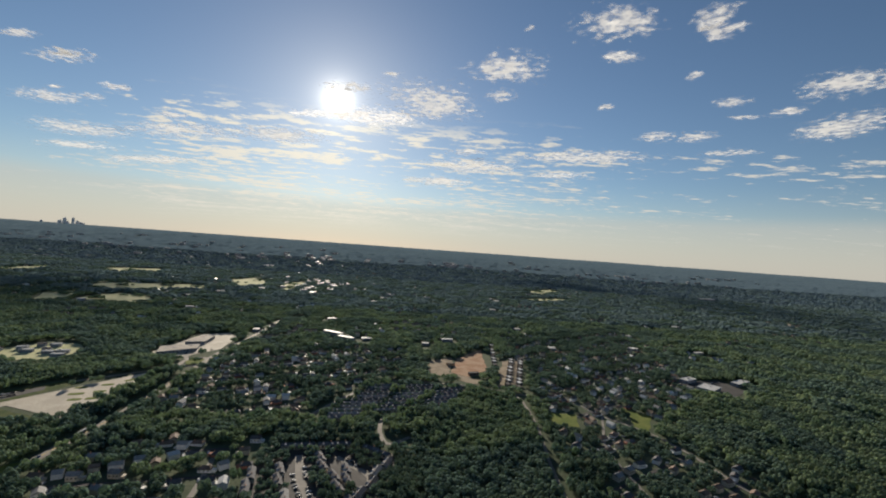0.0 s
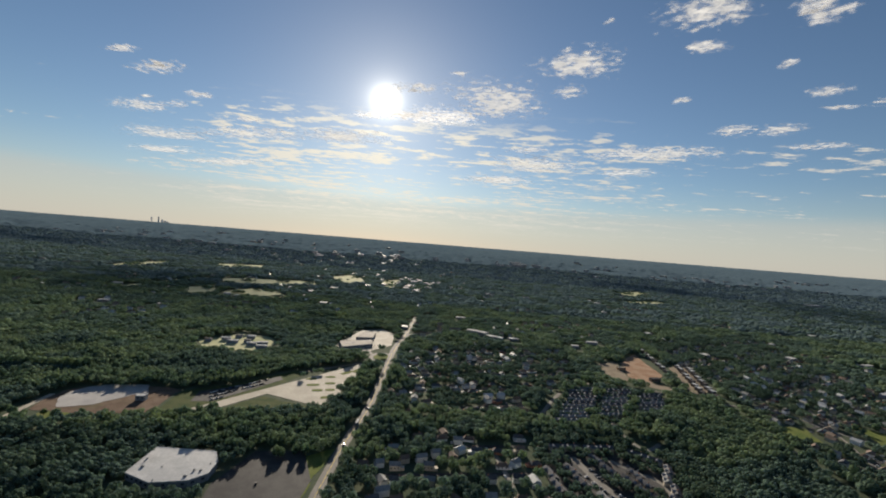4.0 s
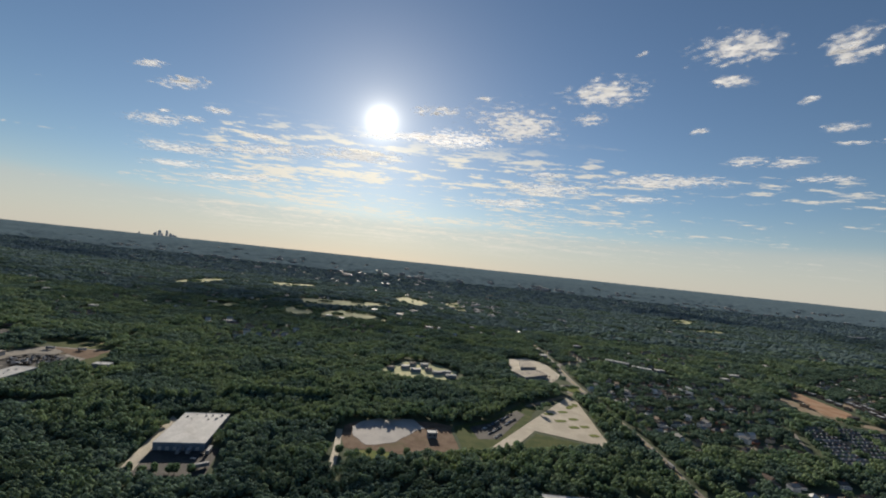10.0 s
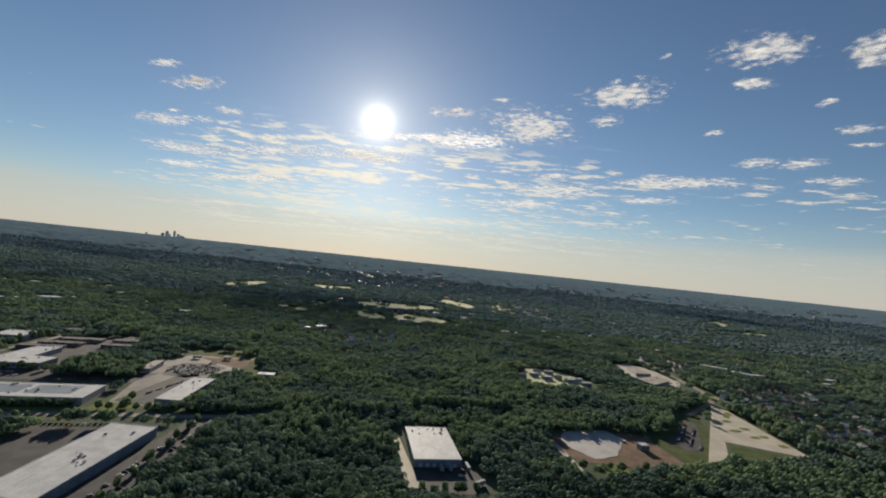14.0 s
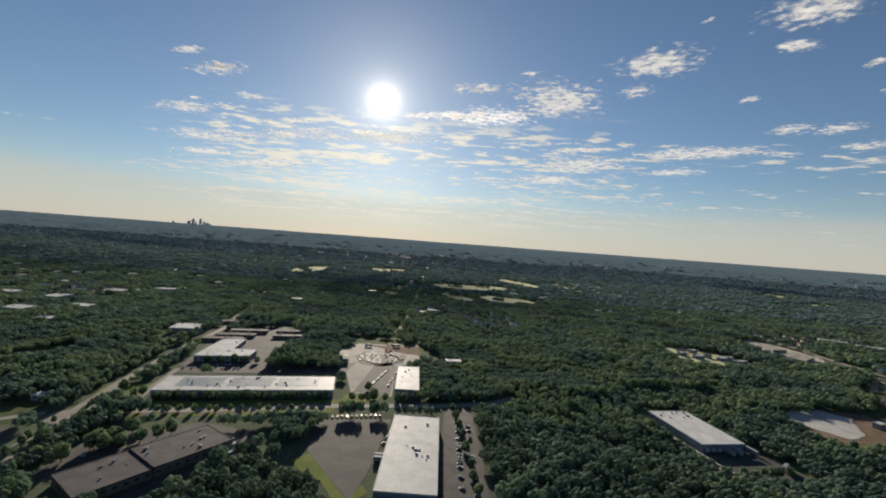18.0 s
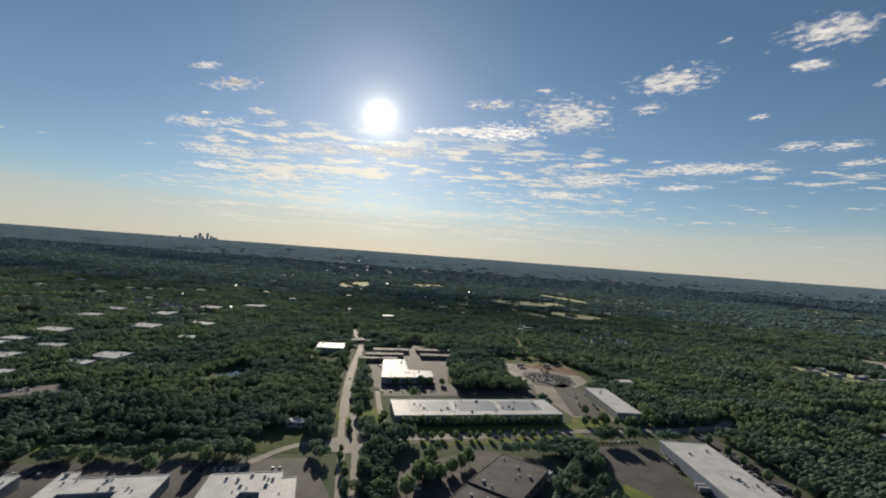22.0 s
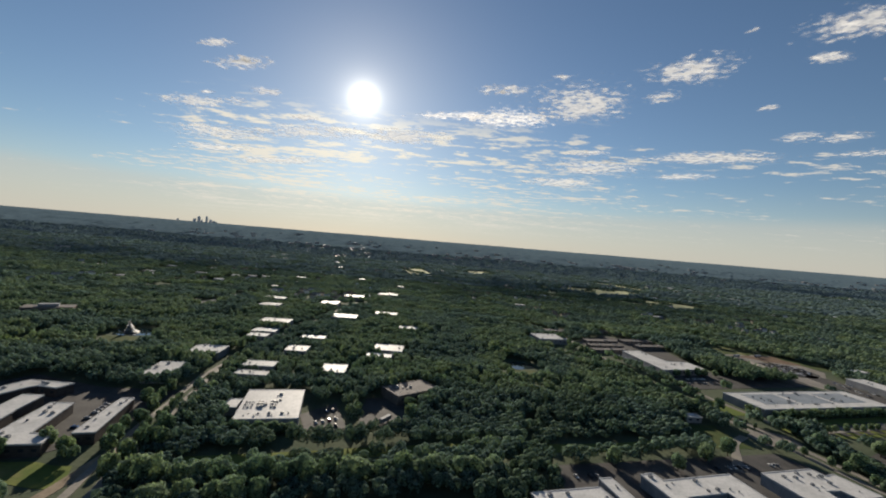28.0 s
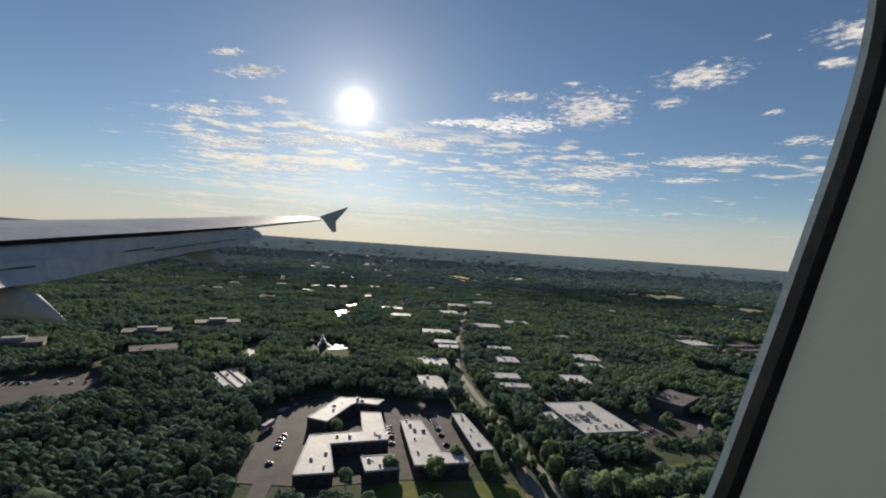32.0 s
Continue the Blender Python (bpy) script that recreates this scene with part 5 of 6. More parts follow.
def plant(name, pts, level, radius, height, label, material):
    kind = np.array([noise.noise(Vector((x / 60, y / 60, 9.0))) for x, y in pts])
    stand = np.array([1.0 + 0.55 * noise.noise(Vector((x / 42, y / 42, 5.0))) + 0.25 * noise.noise(Vector((x / 150, y / 150, 1.0))) for x, y in pts])
    forms = variants(7, level)
    chunk = np.floor(pts[:, 0] / 600).astype(int)
    for ch in np.unique(chunk):
        for tone in (0, 1):
            sel = np.nonzero((chunk == ch) & ((kind > 0.08) == bool(tone)))[0]
            if not len(sel):
                continue
            which = trng.integers(0, len(forms), len(sel))
            vs, fs, k = [], [], 0
            for w, (v, f) in enumerate(forms):
                s = sel[which == w]
                if not len(s):
                    continue
                r = radius * trng.uniform(0.72, 1.25, len(s))
                h = height * trng.uniform(0.8, 1.15, len(s)) * stand[s]
                a = trng.uniform(0, 6.28, len(s))
                ca, sa = np.cos(a), np.sin(a)
                x = v[None, :, 0] * ca[:, None] - v[None, :, 1] * sa[:, None]
                y = v[None, :, 0] * sa[:, None] + v[None, :, 1] * ca[:, None]
                q = np.stack([x * r[:, None] + pts[s, 0][:, None], y * r[:, None] + pts[s, 1][:, None],
                              v[None, :, 2] * h[:, None] / 1.75 + rise(pts[s, 1])[:, None]], -1).reshape(-1, 3)
                ff = (f[None] + (np.arange(len(s)) * len(v))[:, None, None]).reshape(-1, 3) + k
                vs.append(q)
                fs.append(ff)
                k += len(q)
            me = big_mesh(name, np.concatenate(vs), np.concatenate(fs), material[tone], True)
            tagged(new(name, me), label, "woods", kind="stuff")
    return len(pts)


# single trees that stand apart
TREE_FORMS = []
for v, f in variants(5, 0):
    ob = thing("tree", pose(0, 0, -900), "broad leafy tree in full summer leaf", "tree", "single trees")
    tv, tf = [], []
    for (bx, by, bz, r0), (tx, ty, tz, r1) in [((0, 0, -0.05, 0.07), (0.02, 0.01, 0.75, 0.04))] + [
            ((0, 0, 0.38 + 0.06 * k, 0.035), (0.5 * math.cos(k * 1.9), 0.5 * math.sin(k * 1.9), 0.85 + 0.05 * k, 0.012)) for k in range(4)]:
        k0 = len(tv)
        for (cx, cy, cz, r) in ((bx, by, bz, r0), (tx, ty, tz, r1)):
            tv += [(cx + r * math.cos(j * 1.0472), cy + r * math.sin(j * 1.0472), cz) for j in range(6)]
        tf += [(k0 + j, k0 + (j + 1) % 6, k0 + 6 + (j + 1) % 6, k0 + 6 + j) for j in range(6)]
    child("trunk", mesh_of("trunk", tv, tf, BARK), ob)
    child("crown", big_mesh("crown", v, f, LEAF, True), ob)
    TREE_FORMS.append([ob, False])
prng = random.Random(21)


def tree(x, y, r=4.5, h=11.0):
    entry = prng.choice(TREE_FORMS)
    m = pose(x, y, 0.0, 0, 0, prng.uniform(0, 360)) @ Matrix.Diagonal((r, r, h / 1.75, 1))
    if entry[1]:
        o = copy_thing(entry[0], pose(0, 0, 0))
        o.matrix_basis = m
    else:
        entry[0].matrix_basis, entry[1] = m, True


def tree_row(x0, y0, x1, y1, n, r=3.0, h=7.0):
    for k in range(n):
        u = (k + prng.uniform(0.3, 0.7)) / n
        tree(x0 + (x1 - x0) * u + prng.uniform(-1, 1), y0 + (y1 - y0) * u + prng.uniform(-1, 1), r * prng.uniform(0.8, 1.2), h * prng.uniform(0.85, 1.2))


tree_row(-862, 242, -764, 267, 24, 2.3, 5.4)          # before the long office
tree_row(-866, 222, -768, 248, 15, 1.6, 4.0)
tree_row(-880, 318, -775, 348, 12, 2.6, 6)
tree_row(-750, 268, -660, 290, 14, 2.4, 5.5)
tree_row(-700, 285, -672, 290, 5, 2.4, 5.5)
tree_row(-683, 275, -668, 170, 8, 2.0, 5)
tree_row(-1186, 285, -1164, 150, 12, 3.0, 7.5)          # avenue
tree_row(-1186, 205, -1172, 140, 11, 1.5, 4.2)
tree_row(-1196, 215, -1180, 146, 8, 2.6, 6.5)
tree_row(-1170, 170, -1166, 128, 4, 3.5, 9)
tree_row(-1160, 130, -1036, 153, 19, 4.5, 9.0)         # tall row in the foreground
tree_row(-1150, 119, -1112, 127, 6, 4.2, 8.5)
tree_row(-553, 338, -472, 357, 14, 4.0, 9)            # straight row in the wood
tree_row(-620, 300, -560, 318, 8, 3.8, 9)
tree_row(-850, 170, -840, 205, 5, 3.4, 8)
tree_row(-842, 182, -822, 206, 5, 3.0, 7)
tree_row(-942, 440, -921, 300, 12, 2.8, 7)
tree_row(-887, 207, -866, 140, 9, 1.5, 4.2)
tree_row(-891, 240, -886, 224, 4, 1.1, 3.4)
tree_row(-874, 252, -862, 170, 9, 2.4, 6.0)
tree_row(-926, 330, -907, 240, 8, 2.8, 7)
tree_row(-536, 214, -505, 222, 6, 2.2, 5)
tree_row(-445, 262, -365, 276, 6, 2.6, 5)
tree_row(-346, 283, -252, 313, 14, 2.4, 5)
tree_row(-240, 425, -232, 330, 9, 4.0, 9)
tree_row(-258, 244, -236, 252, 4, 2.4, 6)
tree_row(-1149, 171, -1120, 178, 9, 2.6, 5.2)
tree_row(-1078, 214.5, -1056, 233, 6, 2.4, 4.6)
for tx, ty, tr, th in ((-1226, 141, 3.2, 7), (-1211, 140, 3.6, 8), (-1192, 147, 3.0, 7), (-1240, 134, 2.6, 6), (-1203, 152, 3, 7), (-1252, 172, 2.6, 6), (-1197, 196, 3, 7),
                       (-1060, 148, 5, 10), (-870, 205, 3.5, 8), (-888, 252, 3, 7), (-1072, 200, 3.6, 8), (-1064, 214, 3.4, 8), (-1086, 238, 3.6, 9), (-735, 276, 3, 7), (-742, 290, 2.6, 6),
                       (-925, 190, 3.4, 8), (-940, 182, 3.2, 8), (-958, 172, 3.0, 7), (-985, 172, 3.2, 8), (-870, 184, 3.4, 8)):
    tree(tx, ty, tr, th)
for hood in HOODS:
    poly = hood[0]
    xs, ys = [p[0] for p in poly], [p[1] for p in poly]
    for _ in range(10):
        tx, ty = prng.uniform(min(xs), max(xs)), prng.uniform(min(ys), max(ys))
        if inside(poly, tx, ty) and not blocked(np.array([(tx, ty)]))[0]:
            tree(tx, ty, prng.uniform(1.8, 3.0), prng.uniform(4.5, 7.5))


# ---------------------------------------------------------------- far buildings, skyline
frng = random.Random(17)
FAR_WALL = mesh_of("wall", *box_data(1, 1, 1), WALL_W)
FAR_ROOF = mesh_of("roof", *box_data(1.02, 1.02, 0.06, z=1.0), ROOF_W)


def far_block(x, y, w, d, h, label, group):
    ob = thing("distant_building", pose(x, y, float(rise(y)), 0, 0, frng.uniform(0, 25)), label, "building", group)
    child("wall", FAR_WALL, ob, Matrix.Diagonal((w, d, h, 1)))
    child("roof", FAR_ROOF, ob, Matrix.Diagonal((w, d, h, 1)))
    clear_rect(x, y, w, d, 0, 7)
    CLEAR.append((np.array([(x - w / 2, y - d / 2 - 18 - y / 60), (x + w / 2, y - d / 2 - 18 - y / 60), (x + w / 2, y), (x - w / 2, y)]), 3.0, False))


for _ in range(150):
    y = 620 + 2300 * frng.random() ** 1.5
    x = frng.uniform(-1250 - 0.9 * y, 0.75 * y)
    if -700 < x < -250 and y < 800 or blocked(np.array([(x, y)]))[0]:
        continue
    far_block(x, y, frng.uniform(7, 19), frng.uniform(6, 11), frng.uniform(2.6, 4), "distant pale flat-roofed building among woods", "distant buildings")
for k in range(44):
    x, y = -2000 + 38 * k + frng.uniform(-60, 60), frng.uniform(1500, 2600)
    far_block(x, y, frng.uniform(10, 26), frng.uniform(8, 14), frng.uniform(3, 5), "distant pale flat-roofed building catching the sun", "distant buildings")
for _ in range(34):
    far_block(frng.gauss(-280, 60), frng.uniform(1080, 1500), frng.uniform(7, 16), frng.uniform(5, 9), frng.uniform(4, 6), "distant white house roof among woods", "distant buildings")
far_block(1272, 1775, 74, 22, 7, "long pale far warehouse among woods", "distant buildings")
for x, y, n, spread in ((250, 2950, 26, 110), (2440, 3280, 10, 120), (-700, 2900, 26, 260), (900, 3050, 16, 260), (-1600, 3000, 24, 320), (1700, 2900, 14, 260), (-2600, 3200, 18, 300)):
    for _ in range(n):
        bx, by = x + frng.gauss(0, spread), max(2300, y + frng.gauss(0, spread * 0.9))
        far_block(bx, by, frng.uniform(12, 44), frng.uniform(10, 20), frng.uniform(9, 15), "pale far roof standing out of the woods", "far town roofs")
for dx, h, wd in ((-250, 30, 16), (-64, 40, 20), (-48, 46, 12), (-8, 68, 24), (26, 36, 14), (80, 74, 18), (124, 46, 20), (160, 34, 22), (190, 26, 20)):
    ob = thing("skyscraper", pose(-3850 + dx, 4840, 112), "pale office tower on the far skyline", "skyscraper", "far skyline towers")
    child("shaft", mesh_of("shaft", *box_data(wd, wd, h), TOWER_HAZE), ob)
    child("crown", mesh_of("crown", *joined(box_data(wd * 0.7, wd * 0.7, h * 0.08, z=h), box_data(wd * 0.3, wd * 0.3, h * 0.14, z=h)), TOWER_HAZE), ob)

def far_houses(material, roof, share, label):
    """Pale house roofs scattered in loose clusters among the far woods."""
    verts, faces, rv, rf = [], [], [], []
    for _ in range(share):
        y = 560 + 1900 * frng.random() ** 1.3
        x = frng.uniform(-1250 - 0.95 * y, 0.95 * y)
        for _ in range(frng.randrange(3, 12)):
            hx, hy = x + frng.gauss(0, 26), y + frng.gauss(0, 26)
            if blocked(np.array([(hx, hy)]))[0]:
                continue
            w, d, h, z = frng.uniform(5, 9), frng.uniform(4.5, 6.5), frng.uniform(4.2, 5.6), float(rise(hy))
            v, f = box_data(w, d, h + 1, hx, hy, z - 1)
            k = len(verts)
            verts += v
            faces += [tuple(i + k for i in q) for q in f]
            k = len(rv)
            rv += [(hx + a * w * 0.54, hy + b * d * 0.56, z + h - 0.1) for a, b in ((-1, -1), (1, -1), (1, 1), (-1, 1))] + [(hx - w * 0.54, hy, z + h + 1.6), (hx + w * 0.54, hy, z + h + 1.6)]
            rf += [tuple(i + k for i in q) for q in ((0, 1, 5, 4), (2, 3, 4, 5), (1, 2, 5), (3, 0, 4))]
            CLEAR.append((np.array([(hx - w / 2, hy - d / 2 - 10), (hx + w / 2, hy - d / 2 - 10), (hx + w / 2, hy + d / 2), (hx - w / 2, hy + d / 2)]), 3.5, False))
    walls = tagged(new("far_houses", mesh_of("far_houses", verts, faces, material)), label, "houses", kind="stuff")
    child("roofs", mesh_of("roofs", rv, rf, roof), walls, label="pitched shingle roofs")


def suburb(poly, count, wall, roof, label, south=5.0):
    """Small houses set loosely among garden trees, joined."""
    xs, ys = [p[0] for p in poly], [p[1] for p in poly]
    verts, faces, rv, rf = [], [], [], []
    for _ in range(count * 4):
        hx, hy = frng.uniform(min(xs), max(xs)), frng.uniform(min(ys), max(ys))
        if count <= 0 or not inside(poly, hx, hy) or blocked(np.array([(hx, hy)]))[0]:
            continue
        count -= 1
        m = pose(hx, hy, float(rise(hy)), 0, 0, frng.choice((15, 35, 105, 125)) + frng.uniform(-12, 12))
        w, d, h = frng.uniform(5, 7.5), frng.uniform(4.2, 5.2), frng.uniform(2.8, 4.0)
        v, f = box_data(w, d, h + 0.5, z=-0.5)
        k = len(verts)
        verts += [tuple(m @ Vector(c)) for c in v]
        faces += [tuple(i + k for i in q) for q in f]
        k = len(rv)
        r = [(a * w * 0.54, b * d * 0.56, h - 0.1) for a, b in ((-1, -1), (1, -1), (1, 1), (-1, 1))] + [(-w * 0.54, 0, h + 1.5), (w * 0.54, 0, h + 1.5)]
        rv += [tuple(m @ Vector(c)) for c in r]
        rf += [tuple(i + k for i in q) for q in ((0, 1, 5, 4), (2, 3, 4, 5), (1, 2, 5), (3, 0, 4))]
        CLEAR.append((np.array([(hx - w / 2, hy - d / 2 - south), (hx + w / 2, hy - d / 2 - south), (hx + w / 2, hy + d / 2), (hx - w / 2, hy + d / 2)]), 2.2, False))
    walls = tagged(new("suburban_houses", mesh_of("suburban_houses", verts, faces, wall)), label, "houses", kind="stuff")
    child("roofs", mesh_of("roofs", rv, rf, roof), walls, label="pitched roofs")


for poly, count in (([(-220, 470), (-216, 390), (-195, 332), (-83, 346), (-55, 420), (-70, 600), (-180, 610)], 34), ([(-195, 271), (-170, 299), (-98, 292), (-95, 205), (-190, 205)], 16),
                    ([(112, 313), (170, 311), (260, 400), (360, 498), (340, 620), (165, 570), (150, 450)], 70), ([(-90, 640), (120, 660), (260, 760), (200, 900), (-120, 860)], 40)):
    suburb(poly, count // 2, SIDING[0], SHINGLE[2], "small white houses among garden trees")
    suburb(poly, count // 3, SIDING[1], SHINGLE[1], "small beige houses among garden trees")
    suburb(poly, count // 4, SIDING[0], ROOF_M, "small houses with glinting metal roofs among trees")
for poly, count in (([(-1560, 540), (-1260, 540), (-1080, 660), (-900, 1500), (-1900, 1500)], 130), ([(-1050, 620), (-380, 660), (150, 1350), (-900, 1450)], 110)):
    suburb(poly, count // 2, SIDING[0], ROOF_M, "far small houses with glinting roofs among woods", 12.0)
    suburb(poly, count // 2, SIDING[1], SHINGLE[2], "far small grey-roofed houses among woods", 12.0)
far_houses(SIDING[0], SHINGLE[2], 36, "far white houses scattered among woods")
far_houses(SIDING[1], SHINGLE[1], 40, "far beige houses scattered among woods")

for k in range(34):
    y = 640 + 1500 * frng.random() ** 1.2
    x = -1330 - 0.16 * (y - 600) + frng.gauss(0, 130)
    if not blocked(np.array([(x, y)]))[0]:
        far_block(x, y, frng.uniform(8, 22), frng.uniform(7, 12), frng.uniform(3, 4.5), "pale flat-roofed building in a leafy town", "distant buildings")

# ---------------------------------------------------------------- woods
wood("garden_trees", 180, 860, 4.2, 1, 2.5, 5.4, "small garden trees between houses", (LEAF_DARK, LEAF_SHADE), 0.14, True)
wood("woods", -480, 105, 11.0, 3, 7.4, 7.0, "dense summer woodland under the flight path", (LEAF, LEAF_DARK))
# leaf tones by distance: shade in the nearest colour, haze tint further off
wood("woods", 105, 250, 6.1, 1, 3.9, 7.4, "dense summer woodland with shade put into its leaf colour", (LEAF_SHADE, LEAF_DARK))
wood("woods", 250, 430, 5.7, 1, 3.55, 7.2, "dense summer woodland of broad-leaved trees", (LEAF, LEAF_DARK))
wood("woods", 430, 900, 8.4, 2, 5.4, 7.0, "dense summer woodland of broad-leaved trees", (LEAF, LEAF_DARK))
wood("woods", 900, 1750, 10.4, 3, 7.1, 7.0, "far dense summer woodland", (LEAF_MID_HAZE, LEAF_DARK))
wood("woods", 1750, 2840, 15.5, 3, 10.0, 7.0, "far dense summer woodland", (LEAF_FAR_HAZE, LEAF_MID_HAZE))


def grove(poly, gap, radius, height):
    """A stand of trees inside an outline."""
    xs, ys = [p[0] for p in poly], [p[1] for p in poly]
    gx, gy = np.meshgrid(np.arange(min(xs), max(xs), gap), np.arange(min(ys), max(ys), gap))
    pts = np.stack([gx.ravel(), gy.ravel()], -1) + trng.uniform(-0.45, 0.45, (gx.size, 2)) * gap
    pts = pts[within(poly, pts)]
    if len(pts):
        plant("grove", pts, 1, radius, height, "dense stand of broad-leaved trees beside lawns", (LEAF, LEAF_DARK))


grove([(-812, 212), (-772, 236), (-752, 236), (-755, 208), (-768, 206), (-778, 226)], 4.4, 3.0, 7.0)
grove([(-874, 205), (-868, 231), (-850, 226), (-858, 205), (-862, 172), (-870, 168)], 4.6, 2.8, 6.5)
grove([(-575, 208), (-546, 209), (-500, 214), (-480, 206), (-490, 180), (-560, 178)], 5.0, 3.2, 6.2)
grove([(-828, 316), (-838, 396), (-800, 398), (-778, 352), (-772, 330)], 4.8, 3.2, 7.2)
grove([(-560, 215), (-543, 212), (-558, 282), (-566, 286)], 5.0, 2.6, 5.5)


def copses():
    """Small clumps of trees that stand out in the meadows."""
    spots = []
    for poly in MEADOWS:
        xs, ys = [p[0] for p in poly], [p[1] for p in poly]
        for _ in range(9):
            x, y = frng.uniform(min(xs), max(xs)), frng.uniform(min(ys), max(ys))
            stretch = frng.uniform(6, 26)
            for _ in range(frng.randrange(3, 12)):
                px, py = x + frng.uniform(-stretch, stretch), y + frng.gauss(0, 5)
                if inside(poly, px, py):
                    spots.append((px, py))
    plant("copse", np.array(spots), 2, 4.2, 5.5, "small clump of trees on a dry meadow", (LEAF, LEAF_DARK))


copses()
between = []
for row in range(11):
    for col in range(3):
        for _ in range(9):
            between.append((-22 + 34 * col - 3.2 * row + frng.uniform(-16, 16), 430.2 - 8.4 * row + 4.5 * col + frng.uniform(-1.0, 1.0)))
plant("garden_trees", np.array(between), 1, 1.6, 3.9, "small trees between townhouse rows", (LEAF_DARK, LEAF_SHADE))


def far_woods():
    """The closed canopy beyond, as one uneven sheet."""
    ys = np.concatenate([np.arange(2660, 3400, 17.0), np.arange(3400, 4960, 30.0)])
    xs = np.arange(-6900, 6700, 20.0)
    gx, gy = np.meshgrid(xs, ys)
    gx = gx + trng.uniform(-8, 8, gx.shape)
    gy = gy + trng.uniform(-6, 6, gy.shape)
    h = trng.uniform(2, 9, gx.shape) + 2.5 * np.sin(gx / 210 + np.sin(gy / 170) * 2) * np.sin(gy / 260)
    p = np.stack([gx, gy], -1).reshape(-1, 2)
    h = h.reshape(-1)
    h[blocked(p)] = -6
    edge = np.array([2740 + 90 * noise.noise(Vector((x / 160, y / 90, 2.0))) for x, y in p])
    h[p[:, 1] < edge] = -9
    v = np.stack([p[:, 0], p[:, 1], rise(p[:, 1]) + h], -1)
    nx = len(xs)
    i = (np.arange(len(ys) - 1)[:, None] * nx + np.arange(nx - 1)[None, :]).ravel()
    f = np.concatenate([np.stack([i, i + 1, i + nx + 1], -1), np.stack([i, i + nx + 1, i + nx], -1)])
    tagged(new("far_woods", big_mesh("far_woods", v, f, LEAF_FAR_HAZE)), "far unbroken woodland canopy to the horizon", "woods", kind="stuff")


far_woods()

# ---------------------------------------------------------------- clouds
def cloud_material(name, a, b):
    """Thin broken cloud that scatters the sun's light through itself."""
    m = bpy.data.materials.new(name)
    m.use_nodes = True
    t = m.node_tree
    n = Nodes(t)
    t.nodes.remove(t.nodes["Principled BSDF"])
    out = t.nodes["Material Output"]
    pos = n.add("ShaderNodeNewGeometry").outputs["Position"]
    own = n.add("ShaderNodeTexCoord").outputs["Object"]
    sep = n.add("ShaderNodeSeparateXYZ")
    n.put(sep.inputs[0], own)
    far = n.math("POWER", n.math("ADD", n.math("MULTIPLY", sep.outputs[0], sep.outputs[0]), n.math("MULTIPLY", sep.outputs[1], sep.outputs[1])), 0.7)
    rolls = n.noise(pos, 1 / 70.0, 8.0, 0.64)
    body = n.noise(pos, 1 / 330.0, 2.0, 0.5)
    dens = n.math("SUBTRACT", n.math("ADD", n.math("MULTIPLY", rolls, 2.3), n.math("MULTIPLY", body, 0.8)), n.math("MULTIPLY", far, 0.46))
    alpha = n.math("MULTIPLY", n.step(dens, 1.0, 1.62), 0.85)
    core = n.step(dens, 1.2, 1.8)
    tr, cl, ms = n.add("ShaderNodeBsdfTranslucent"), n.add("ShaderNodeBsdfTransparent"), n.add("ShaderNodeMixShader")
    n.put(tr.inputs[0], n.mix(core, a, b))
    n.put(tr.inputs["Normal"], n.vmath("MULTIPLY", tuple(-SUN_DIR), (1.0, 1.0, 1.0)))
    n.put(ms.inputs[0], alpha)
    t.links.new(cl.outputs[0], ms.inputs[1])
    t.links.new(tr.outputs[0], ms.inputs[2])
    t.links.new(ms.outputs[0], out.inputs[0])
    return m


CLOUD = cloud_material("thin sunlit cloud", (0.53, 0.545, 0.57), (0.63, 0.64, 0.64))
# paler copy for cloud near the sun, its glow put into the colour
CLOUD_SUN_GLOW = cloud_material("thin cloud with sun glow in its colour", (0.86, 0.86, 0.86), (0.90, 0.90, 0.90))


def cloud(x, y, z, rx, ry, ang, material=CLOUD, label="small sunlit fair-weather cloud with ragged edges"):
    """A flake of thin broken cloud: a gently rolling sheet with ragged, fading edges."""
    k = 40
    px, py = np.meshgrid(np.linspace(-1.5, 1.5, k + 1), np.linspace(-1.5, 1.5, k + 1))
    dz = np.array([4 * noise.noise(Vector((u * rx / 70 + x, w * ry / 70, 4.0))) for u, w in zip(px.ravel(), py.ravel())])
    v = np.stack([px.ravel(), py.ravel(), dz], -1)
    i = (np.arange(k)[:, None] * (k + 1) + np.arange(k)[None, :]).ravel()
    f = np.stack([i, i + 1, i + k + 2, i + k + 1], -1)
    ob = new("cloud", big_mesh("cloud", v, f, material, True))
    ob.matrix_basis = pose(x, y, z, 0, 0, ang) @ Matrix.Diagonal((rx, ry, 1, 1))
    return tagged(ob, label, "cloud", "scattered clouds", "stuff")


